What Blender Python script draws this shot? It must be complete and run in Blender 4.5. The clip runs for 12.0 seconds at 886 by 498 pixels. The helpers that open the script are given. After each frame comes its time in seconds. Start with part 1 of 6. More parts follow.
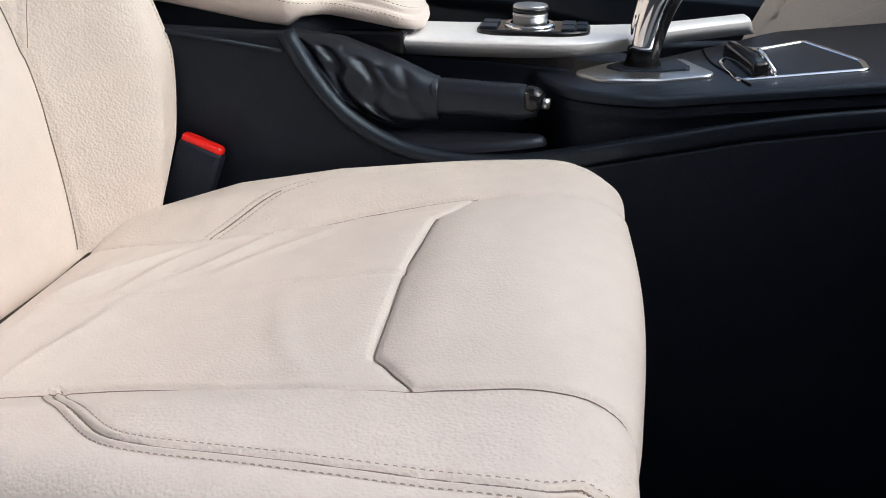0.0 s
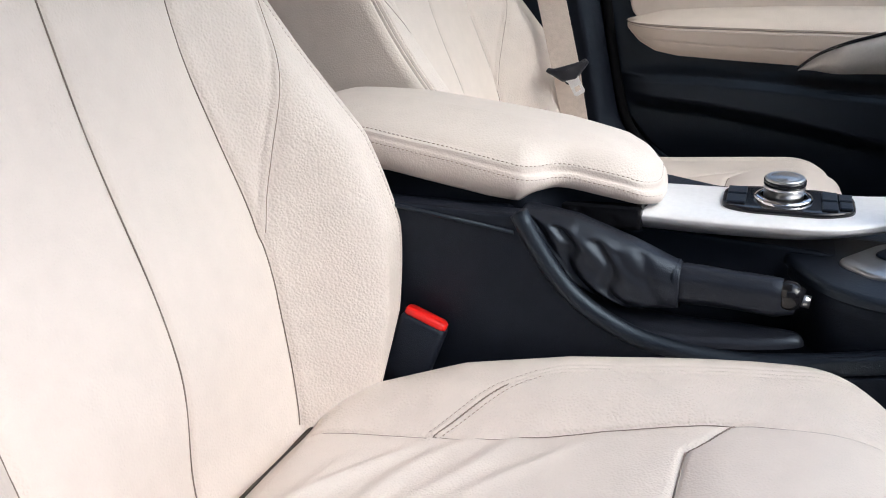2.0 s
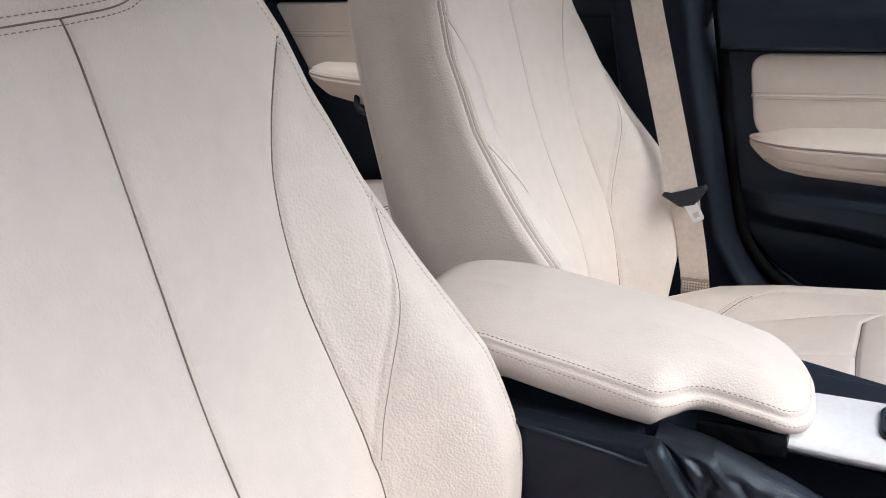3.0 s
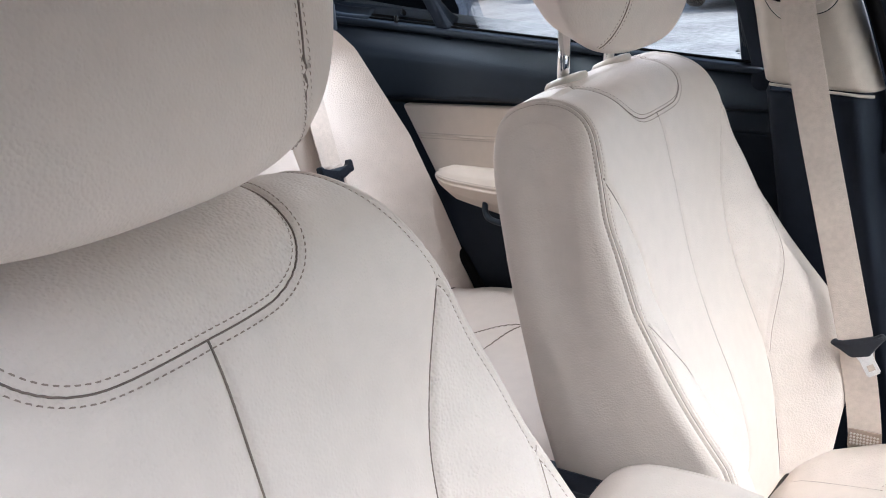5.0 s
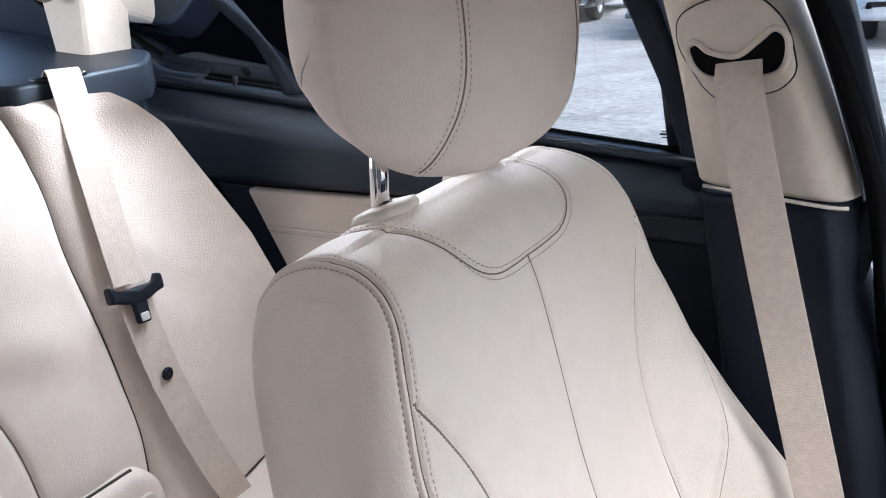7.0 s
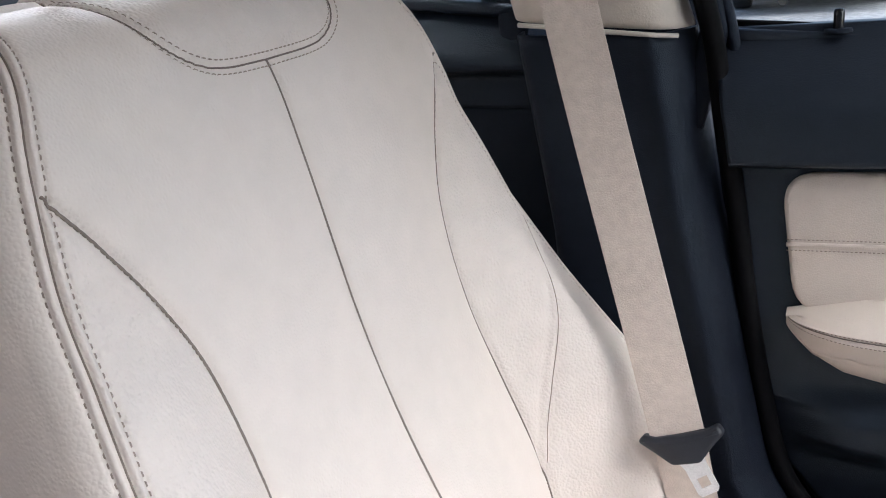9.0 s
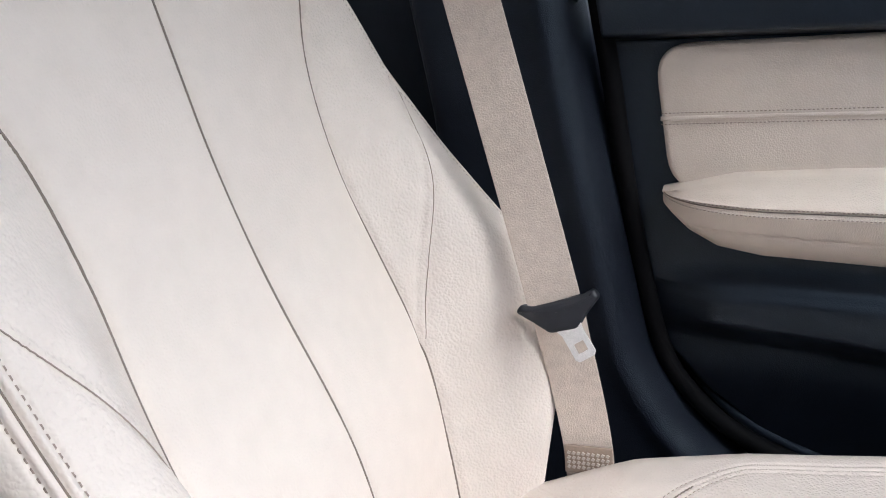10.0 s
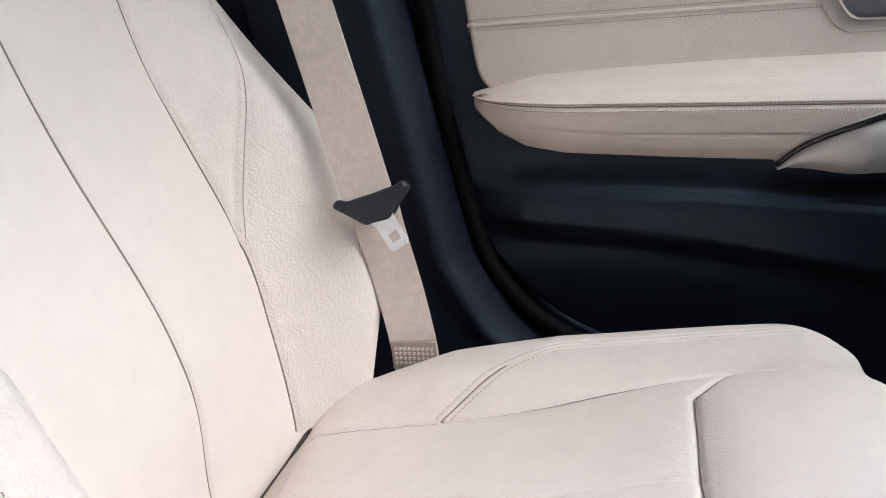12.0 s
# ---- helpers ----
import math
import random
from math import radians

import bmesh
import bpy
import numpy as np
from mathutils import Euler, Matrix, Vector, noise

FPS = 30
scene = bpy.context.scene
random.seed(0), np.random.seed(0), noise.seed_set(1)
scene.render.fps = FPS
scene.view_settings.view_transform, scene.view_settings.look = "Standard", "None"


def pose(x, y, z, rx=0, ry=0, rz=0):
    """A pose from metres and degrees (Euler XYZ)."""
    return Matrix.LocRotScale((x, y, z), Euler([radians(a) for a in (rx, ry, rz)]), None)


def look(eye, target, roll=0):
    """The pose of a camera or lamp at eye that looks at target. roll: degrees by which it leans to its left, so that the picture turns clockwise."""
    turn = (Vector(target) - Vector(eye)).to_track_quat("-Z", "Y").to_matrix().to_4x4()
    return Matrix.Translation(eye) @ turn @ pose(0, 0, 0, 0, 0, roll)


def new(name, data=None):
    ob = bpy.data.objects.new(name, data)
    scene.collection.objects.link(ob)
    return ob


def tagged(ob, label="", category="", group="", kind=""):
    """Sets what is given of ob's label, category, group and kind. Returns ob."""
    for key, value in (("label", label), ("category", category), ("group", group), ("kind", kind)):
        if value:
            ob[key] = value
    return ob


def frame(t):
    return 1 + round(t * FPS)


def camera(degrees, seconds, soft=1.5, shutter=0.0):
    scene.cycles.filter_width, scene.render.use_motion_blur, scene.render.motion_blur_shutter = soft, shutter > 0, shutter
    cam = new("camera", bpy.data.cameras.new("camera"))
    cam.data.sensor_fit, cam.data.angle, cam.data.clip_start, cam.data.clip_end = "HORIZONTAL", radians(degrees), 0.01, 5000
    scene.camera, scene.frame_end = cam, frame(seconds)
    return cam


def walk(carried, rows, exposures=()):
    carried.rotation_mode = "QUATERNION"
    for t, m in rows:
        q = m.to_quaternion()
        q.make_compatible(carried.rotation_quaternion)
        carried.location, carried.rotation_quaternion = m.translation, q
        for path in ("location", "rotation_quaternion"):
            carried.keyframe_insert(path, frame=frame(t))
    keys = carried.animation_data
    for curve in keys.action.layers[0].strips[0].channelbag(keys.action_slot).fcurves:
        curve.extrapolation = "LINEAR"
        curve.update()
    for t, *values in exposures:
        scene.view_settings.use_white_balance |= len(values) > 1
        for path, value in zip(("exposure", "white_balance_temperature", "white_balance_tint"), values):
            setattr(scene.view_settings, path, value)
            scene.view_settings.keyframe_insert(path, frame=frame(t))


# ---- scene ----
cam = camera(54.2, 12.0, soft=1.0)
PATH = [
    (0, (0.484, -0.935, 0.839), (0.177, 0.854, -0.001), -0.3),
    (0.5, (0.486, -0.936, 0.842), (0.056, 0.827, 0.001), -1.1),
    (1, (0.461, -0.91, 0.871), (-0.048, 0.837, 0.043), -1.3),
    (1.5, (0.44, -0.877, 0.917), (-0.158, 0.85, 0.104), -2.2),
    (2, (0.402, -0.841, 0.964), (-0.283, 0.867, 0.181), -2.7),
    (2.5, (0.369, -0.792, 1.031), (-0.417, 0.88, 0.266), -3.4),
    (3, (0.331, -0.744, 1.12), (-0.536, 0.897, 0.375), -3.9),
    (3.3, (0.3, -0.717, 1.165), (-0.596, 0.912, 0.428), -3.8),
    (3.5, (0.266, -0.693, 1.187), (-0.638, 0.938, 0.466), -4.2),
    (3.7, (0.249, -0.682, 1.207), (-0.682, 0.938, 0.495), -4.3),
    (5.3, (0.214, -0.595, 1.253), (-0.874, 0.943, 0.581), -5.3),
    (5.5, (0.206, -0.538, 1.238), (-0.885, 0.999, 0.57), -5.4),
    (6, (0.178, -0.39, 1.217), (-0.914, 1.148, 0.552), -5.7),
    (6.5, (0.15, -0.258, 1.244), (-0.919, 1.297, 0.58), -5.7),
    (6.7, (0.141, -0.234, 1.264), (-0.908, 1.347, 0.63), -5.1),
    (8.5, (0.156, -0.082, 1.154), (-0.713, 1.593, 0.492), -6.3),
    (8.6, (0.167, -0.081, 1.143), (-0.707, 1.59, 0.476), -6.3),
    (9, (0.179, -0.066, 1.086), (-0.644, 1.629, 0.416), -5.9),
    (9.5, (0.19, -0.065, 1.026), (-0.526, 1.674, 0.348), -5.1),
    (10, (0.216, -0.071, 0.978), (-0.441, 1.682, 0.275), -5.2),
    (10.5, (0.263, -0.088, 0.929), (-0.351, 1.675, 0.212), -5.1),
    (11, (0.289, -0.103, 0.886), (-0.245, 1.685, 0.165), -5.0),
    (11.5, (0.297, -0.107, 0.886), (-0.147, 1.677, 0.098), -4.9),
    (11.7, (0.301, -0.108, 0.875), (-0.133, 1.684, 0.1), -5.0),
    (12, (0.285, -0.114, 0.903), (-0.117, 1.701, 0.165), -4.8),
]
walk(cam, [(t, look(eye, target, roll)) for t, eye, target, roll in PATH],
     [(0.0, 1.12, 6230, 8), (1.0, 1.19, 6120, 8), (2.0, 1.26, 6000, 9), (3.0, 1.26, 5980, 10), (3.7, 1.43, 5930, 10), (5.5, 1.70, 5780, 9), (6.5, 1.70, 5760, 9),
      (8.5, 1.58, 5750, 10), (10.0, 1.42, 5750, 9), (12.0, 1.35, 5750, 9)])

# ---- world, sun, exposure ----
world = bpy.data.worlds.new("sky")
scene.world = world
world.use_nodes = True
wn, wl = world.node_tree.nodes, world.node_tree.links
sky = wn.new("ShaderNodeTexSky")
sky.sky_type, sky.sun_disc = "NISHITA", False
sky.sun_elevation, sky.sun_rotation = radians(44), radians(100)
sky.air_density, sky.dust_density = 1.0, 4.0
cloud, grey = wn.new("ShaderNodeMix"), wn.new("ShaderNodeRGBToBW")
cloud.data_type = "RGBA"
cloud.inputs["Factor"].default_value = 0.25
wl.new(sky.outputs[0], grey.inputs[0]), wl.new(sky.outputs[0], cloud.inputs["A"]), wl.new(grey.outputs[0], cloud.inputs["B"])
wl.new(cloud.outputs["Result"], wn["Background"].inputs[0])
wn["Background"].inputs[1].default_value = 0.15
sun = new("sun", bpy.data.lights.new("sun", "SUN"))
sun.data.energy, sun.data.angle, sun.data.color = 0.38, radians(70), (1.0, 0.96, 0.92)
sun.matrix_world = look((2.8, -0.5, 2.7), (0, 0, 0.5))

# lamps added at the rear window and far rear window's top, brightening the bench
for at, to_, power, wide, tall in (((-1.20, -.02, 1.285), (-.62, .10, .62), 2.5, .7, .34), ((-.56, .66, 1.315), (-.76, -.30, 1.0), 3.2, .60, .09)):
    day = new("window_light", bpy.data.lights.new("window_light", "AREA"))
    day.data.shape, day.data.size, day.data.size_y, day.data.energy, day.data.color = "RECTANGLE", wide, tall, power, (1.0, 0.98, 0.96)
    day.matrix_world = look(at, to_)

# ---- materials ----


def material(name, color, rough=0.5, metal=0.0, spec=0.5, vary=0.0, vary_scale=8.0, grain=0.0, grain_scale=400.0, relief=0.0,
             relief_scale=30.0, kind="noise", coat=0.0, sheen=0.0, tint=(1, 1, 1)):
    m = bpy.data.materials.new(name)
    m.use_nodes = True
    n, l = m.node_tree.nodes, m.node_tree.links
    b = n["Principled BSDF"]
    b.inputs["Base Color"].default_value = (*color, 1)
    b.inputs["Roughness"].default_value = rough
    b.inputs["Metallic"].default_value = metal
    b.inputs["Specular IOR Level"].default_value = spec
    b.inputs["Coat Weight"].default_value = coat
    b.inputs["Sheen Weight"].default_value = sheen
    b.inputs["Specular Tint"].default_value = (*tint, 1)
    at = n.new("ShaderNodeTexCoord").outputs["Object"]
    if vary:
        a, c = n.new("ShaderNodeTexNoise"), n.new("ShaderNodeTexNoise")
        a.inputs["Scale"].default_value, c.inputs["Scale"].default_value = vary_scale, vary_scale * 9
        a.inputs["Detail"].default_value = 4
        mixed = n.new("ShaderNodeMath")
        mixed.operation = "ADD"
        ramp = n.new("ShaderNodeMapRange")
        ramp.inputs["From Min"].default_value, ramp.inputs["From Max"].default_value = 0.7, 1.3
        mix = n.new("ShaderNodeMix")
        mix.data_type = "RGBA"
        mix.inputs["A"].default_value = (*[v * (1 - vary) for v in color], 1)
        mix.inputs["B"].default_value = (*[min(1, v * (1 + vary)) for v in color], 1)
        l.new(at, a.inputs["Vector"]), l.new(at, c.inputs["Vector"])
        l.new(a.outputs["Fac"], mixed.inputs[0]), l.new(c.outputs["Fac"], mixed.inputs[1])
        l.new(mixed.outputs[0], ramp.inputs["Value"])
        l.new(ramp.outputs[0], mix.inputs["Factor"])
        l.new(mix.outputs["Result"], b.inputs["Base Color"])
        gloss = n.new("ShaderNodeMapRange")
        gloss.inputs["To Min"].default_value, gloss.inputs["To Max"].default_value = rough * 0.88, min(1, rough * 1.12)
        l.new(a.outputs["Fac"], gloss.inputs["Value"])
        l.new(gloss.outputs[0], b.inputs["Roughness"])
    last = None
    if relief:
        r = n.new("ShaderNodeTexNoise")
        r.inputs["Scale"].default_value, r.inputs["Detail"].default_value = relief_scale, 3
        bump = n.new("ShaderNodeBump")
        bump.inputs["Strength"].default_value, bump.inputs["Distance"].default_value = 1.0, relief
        l.new(at, r.inputs["Vector"]), l.new(r.outputs["Fac"], bump.inputs["Height"])
        last = bump
    if grain:
        if kind == "leather":
            warp = n.new("ShaderNodeTexNoise")
            warp.inputs["Scale"].default_value = grain_scale * 0.35
            add = n.new("ShaderNodeVectorMath")
            add.operation = "MULTIPLY_ADD"
            add.inputs[1].default_value = (0.9 / grain_scale,) * 3
            l.new(warp.outputs["Color"], add.inputs[0]), l.new(at, warp.inputs["Vector"]), l.new(at, add.inputs[2])
            g = n.new("ShaderNodeTexVoronoi")
            g.feature = "SMOOTH_F1"
            g.inputs["Smoothness"].default_value = 0.5
            l.new(add.outputs[0], g.inputs["Vector"])
            out = g.outputs["Distance"]
        elif kind == "weave":
            g = n.new("ShaderNodeTexWave")
            g.bands_direction = "DIAGONAL"
            g.inputs["Distortion"].default_value, g.inputs["Detail"].default_value = 1.5, 1
            l.new(at, g.inputs["Vector"])
            out = g.outputs["Fac"]
        else:
            g = n.new("ShaderNodeTexNoise")
            g.inputs["Detail"].default_value = 2
            l.new(at, g.inputs["Vector"])
            out = g.outputs["Fac"]
        g.inputs["Scale"].default_value = grain_scale
        bump = n.new("ShaderNodeBump")
        bump.inputs["Strength"].default_value, bump.inputs["Distance"].default_value = 1.0, grain
        bump.invert = kind == "leather"
        l.new(out, bump.inputs["Height"])
        if last:
            l.new(last.outputs[0], bump.inputs["Normal"])
        last = bump
    if last:
        l.new(last.outputs[0], b.inputs["Normal"])
    return m


CREAM = (0.690, 0.618, 0.566)
leather = material("cream leather", CREAM, 0.54, spec=0.4, vary=0.035, vary_scale=5, grain=0.00034, grain_scale=480, relief=0.00015, relief_scale=60, kind="leather")
leather_grained = material("grained cream leather", CREAM, 0.56, spec=0.4, vary=0.04, vary_scale=5, grain=0.00068, grain_scale=420, relief=0.0003, relief_scale=45, kind="leather")
leather_fine = material("cream leatherette", (0.70, 0.615, 0.535), 0.5, vary=0.03, vary_scale=6, grain=0.0004, grain_scale=700, kind="leather")
# dark colour that stands for the shade down in the seam grooves
seam_shade = material("dark seam shade line", (0.20, 0.16, 0.135), 0.8, vary=0.15, vary_scale=60)
# near-black colour for the shade in the gaps between seat parts
gap_lining = material("dark gap shade", (0.045, 0.037, 0.032), 0.9, vary=0.2, vary_scale=40)
seam_thread = material("seam thread", (0.30, 0.24, 0.20), 0.7, vary=0.1, vary_scale=80)
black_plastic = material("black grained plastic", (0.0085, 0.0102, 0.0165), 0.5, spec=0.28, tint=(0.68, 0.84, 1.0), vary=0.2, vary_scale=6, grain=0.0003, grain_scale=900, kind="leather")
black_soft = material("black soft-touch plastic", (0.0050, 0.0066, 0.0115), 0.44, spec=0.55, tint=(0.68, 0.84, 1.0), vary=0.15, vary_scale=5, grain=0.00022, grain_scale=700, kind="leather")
black_leather = material("black leather", (0.0115, 0.0128, 0.018), 0.38, spec=0.55, tint=(0.72, 0.84, 1.0), vary=0.15, vary_scale=9, grain=0.00018, grain_scale=1000, relief=0.0006, relief_scale=40, kind="leather")
black_gloss = material("black gloss plastic", (0.01, 0.01, 0.012), 0.15, vary=0.1, vary_scale=12)
rubber = material("black rubber", (0.003, 0.003, 0.0036), 0.7, spec=0.1, vary=0.2, vary_scale=10)
carpet = material("black carpet", (0.004, 0.0045, 0.007), 0.95, spec=0.02, vary=0.4, vary_scale=30, grain=0.003, grain_scale=500)
mat_carpet = material("anthracite velour", (0.10, 0.105, 0.115), 0.95, spec=0.06, vary=0.45, vary_scale=60, grain=0.003, grain_scale=350, sheen=0.05)
silver = material("satin silver trim", (0.86, 0.86, 0.87), 0.42, metal=0.15, vary=0.04, vary_scale=20, grain=0.00008, grain_scale=900)
satin = material("satin metal", (0.60, 0.60, 0.60), 0.3, metal=1.0, vary=0.05, vary_scale=30)
champagne = material("champagne satin trim", (0.50, 0.48, 0.45), 0.34, metal=0.4, vary=0.05, vary_scale=30)
chrome = material("chrome", (0.82, 0.82, 0.83), 0.06, metal=1.0, vary=0.02, vary_scale=30)
steel = material("worn steel tongue", (0.74, 0.74, 0.74), 0.4, metal=0.5, vary=0.12, vary_scale=90, grain=0.0002, grain_scale=600)
red_plastic = material("red plastic", (0.72, 0.012, 0.008), 0.35, vary=0.06, vary_scale=30)
webbing = material("beige belt webbing", (0.58, 0.505, 0.445), 0.7, vary=0.09, vary_scale=14, grain=0.0009, grain_scale=650, sheen=0.1)
beige_plastic = material("beige plastic", (0.60, 0.55, 0.49), 0.45, vary=0.04, vary_scale=9, grain=0.0003, grain_scale=800, kind="leather")
beige_ribbed = material("beige textile trim", (0.58, 0.52, 0.45), 0.7, vary=0.05, vary_scale=9, grain=0.0005, grain_scale=520)
headliner = material("pale headliner cloth", (0.62, 0.58, 0.53), 0.9, vary=0.05, vary_scale=9, grain=0.0006, grain_scale=600)
asphalt = material("worn asphalt", (0.33, 0.325, 0.32), 0.9, vary=0.35, vary_scale=1.5, grain=0.012, grain_scale=60)
slate_plastic = material("slate plastic", (0.016, 0.018, 0.024), 0.45, spec=0.4, vary=0.15, vary_scale=20, grain=0.0002, grain_scale=900)
tyre_rubber = material("tyre rubber", (0.014, 0.014, 0.015), 0.75, vary=0.2, vary_scale=10)
dark_paint = material("dark car paint", (0.01, 0.012, 0.016), 0.2, coat=1.0, vary=0.1, vary_scale=3)
white_paint = material("silver car paint", (0.45, 0.46, 0.47), 0.25, metal=0.5, coat=1.0, vary=0.04, vary_scale=3)
red_lens = material("red lamp lens", (0.55, 0.01, 0.01), 0.12, coat=1.0, vary=0.1, vary_scale=20)
white_mark = material("white printed mark", (0.75, 0.75, 0.74), 0.6, vary=0.1, vary_scale=60)
grey_mark = material("grey printed mark", (0.16, 0.17, 0.18), 0.6, vary=0.1, vary_scale=60)

glass = bpy.data.materials.new("tinted car glass")
glass.use_nodes = True
gn, gl = glass.node_tree.nodes, glass.node_tree.links
gn.remove(gn["Principled BSDF"])
clear, shine, fres, both = gn.new("ShaderNodeBsdfTransparent"), gn.new("ShaderNodeBsdfGlossy"), gn.new("ShaderNodeFresnel"), gn.new("ShaderNodeMixShader")
clear.inputs[0].default_value = (0.86, 0.90, 0.89, 1)
shine.inputs["Roughness"].default_value = 0.01
fres.inputs["IOR"].default_value = 1.45
gl.new(fres.outputs[0], both.inputs[0]), gl.new(clear.outputs[0], both.inputs[1]), gl.new(shine.outputs[0], both.inputs[2])
gl.new(both.outputs[0], gn["Material Output"].inputs[0])

# ---- mesh helpers ----


def thing(name, label, category, group="", at=(0, 0, 0), kind=""):
    ob = new(name)
    ob.empty_display_size = 0.05
    ob.location = at
    return tagged(ob, label, category, group, kind)


def mesh_of(verts, faces, smooth=True, normals=None):
    me = bpy.data.meshes.new("mesh")
    me.from_pydata([tuple(v) for v in verts], [], [tuple(f) for f in faces])
    me.update()
    if smooth:
        me.polygons.foreach_set("use_smooth", [True] * len(me.polygons))
    if normals is not None:
        me.normals_split_custom_set_from_vertices([tuple(v) for v in normals])
    return me


def part(name, me, mat, parent=None, label="", kind=""):
    if isinstance(me, bmesh.types.BMesh):
        bm, me = me, bpy.data.meshes.new(name)
        bm.to_mesh(me)
        bm.free()
    me.name = name
    me.materials.clear()
    me.materials.append(mat)
    ob = new(name, me)
    ob.parent = parent
    return tagged(ob, label, kind=kind)


def spline(ctrl, n):
    """Catmull-Rom through the points, n points evenly spaced along it."""
    p = np.array(ctrl, float)
    p = np.vstack([2 * p[0] - p[1], p, 2 * p[-1] - p[-2]])
    u = np.linspace(0, 1, 24, endpoint=False)[:, None]
    out = []
    for a, b, c, d in zip(p[:-3], p[1:-2], p[2:-1], p[3:]):
        out.append(0.5 * (2 * b + (c - a) * u + (2 * a - 5 * b + 4 * c - d) * u**2 + (3 * b - a - 3 * c + d) * u**3))
    out = np.vstack(out + [p[-2:-1]])
    run = np.r_[0, np.cumsum(np.linalg.norm(np.diff(out, axis=0), axis=1))]
    at = np.linspace(0, run[-1], n)
    return np.stack([np.interp(at, run, out[:, k]) for k in range(out.shape[1])], 1)


def line(pts, n):
    """n points evenly along straight pieces."""
    p = np.array(pts, float)
    run = np.r_[0, np.cumsum(np.linalg.norm(np.diff(p, axis=0), axis=1))]
    at = np.linspace(0, run[-1], n)
    return np.stack([np.interp(at, run, p[:, k]) for k in range(p.shape[1])], 1)


def near(points, poly):
    """The distance of 2D points to an open polyline."""
    a, b = np.array(poly[:-1], float), np.array(poly[1:], float)
    d = b - a
    best = np.full(len(points), 9.0)
    for o, v in zip(a, d):
        t = np.clip(((points - o) @ v) / max(v @ v, 1e-12), 0, 1)
        best = np.minimum(best, np.hypot(*(points - o - t[:, None] * v).T))
    return best


def step(x, lo, hi):
    t = np.clip((x - lo) / (hi - lo), 0, 1)
    return t * t * (3 - 2 * t)


def grid_faces(rows, cols, closed=False):
    i, j = np.meshgrid(np.arange(rows - 1), np.arange(cols if closed else cols - 1), indexing="ij")
    k = (j + 1) % cols
    return np.stack([i * cols + j, i * cols + k, (i + 1) * cols + k, (i + 1) * cols + j], -1).reshape(-1, 4)


def grid_mesh(v, flip=False, closed=False):
    f = grid_faces(v.shape[0], v.shape[1], closed)
    return mesh_of(v.reshape(-1, 3), f[:, ::-1] if flip else f)


def box(x0, x1, y0, y1, z0, z1, bevel=0.004, seg=2):
    bm = bmesh.new()
    bmesh.ops.create_cube(bm, size=1)
    for v in bm.verts:
        v.co = ((x0 + x1) / 2 + v.co.x * (x1 - x0), (y0 + y1) / 2 + v.co.y * (y1 - y0), (z0 + z1) / 2 + v.co.z * (z1 - z0))
    if bevel:
        bmesh.ops.bevel(bm, geom=bm.edges[:], offset=bevel, segments=seg, profile=0.5, affect="EDGES")
        for f in bm.faces:
            f.smooth = len(f.verts) == 4 and f.calc_area() < 4 * bevel * max(x1 - x0, y1 - y0, z1 - z0) and seg > 2
    return bm


def bar(path, ring, up=(0, 0, 1), cap=True):
    """A 2D ring (across, up) swept along a 3D path; ring may be one for all or one per point."""
    p = np.array(path, float)
    t = np.gradient(p, axis=0)
    t /= np.linalg.norm(t, axis=1)[:, None]
    side = np.cross(t, np.array(up, float))
    side /= np.linalg.norm(side, axis=1)[:, None]
    top = np.cross(side, t)
    ring = np.array(ring, float)
    if ring.ndim == 2:
        ring = np.repeat(ring[None], len(p), 0)
    v = p[:, None] + ring[..., :1] * side[:, None] + ring[..., 1:] * top[:, None]
    rows, cols = v.shape[:2]
    f = [tuple(q) for q in grid_faces(rows, cols, True)]
    if cap:
        f += [tuple(range(cols))[::-1], tuple(range((rows - 1) * cols, rows * cols))]
    return mesh_of(v.reshape(-1, 3), f)


def circle(r, n=16, ry=None):
    a = np.linspace(0, 2 * np.pi, n, endpoint=False)
    return np.stack([r * np.cos(a), (ry or r) * np.sin(a)], 1)


def rounded(w, h, r, n=4):
    """A rounded rectangle as a ring."""
    out = []
    for cx, cy, a0 in ((w / 2 - r, h / 2 - r, 0), (r - w / 2, h / 2 - r, 90), (r - w / 2, r - h / 2, 180), (w / 2 - r, r - h / 2, 270)):
        for k in range(n + 1):
            a = radians(a0 + 90 * k / n)
            out.append((cx + r * math.cos(a), cy + r * math.sin(a)))
    return np.array(out)


def inset(o, d):
    """A closed outline moved inwards by d (outline counter-clockwise)."""
    t = np.roll(o, -1, 0) - np.roll(o, 1, 0)
    t /= np.maximum(np.linalg.norm(t, axis=1), 1e-9)[:, None]
    return o + d * np.stack([-t[:, 1], t[:, 0]], 1)


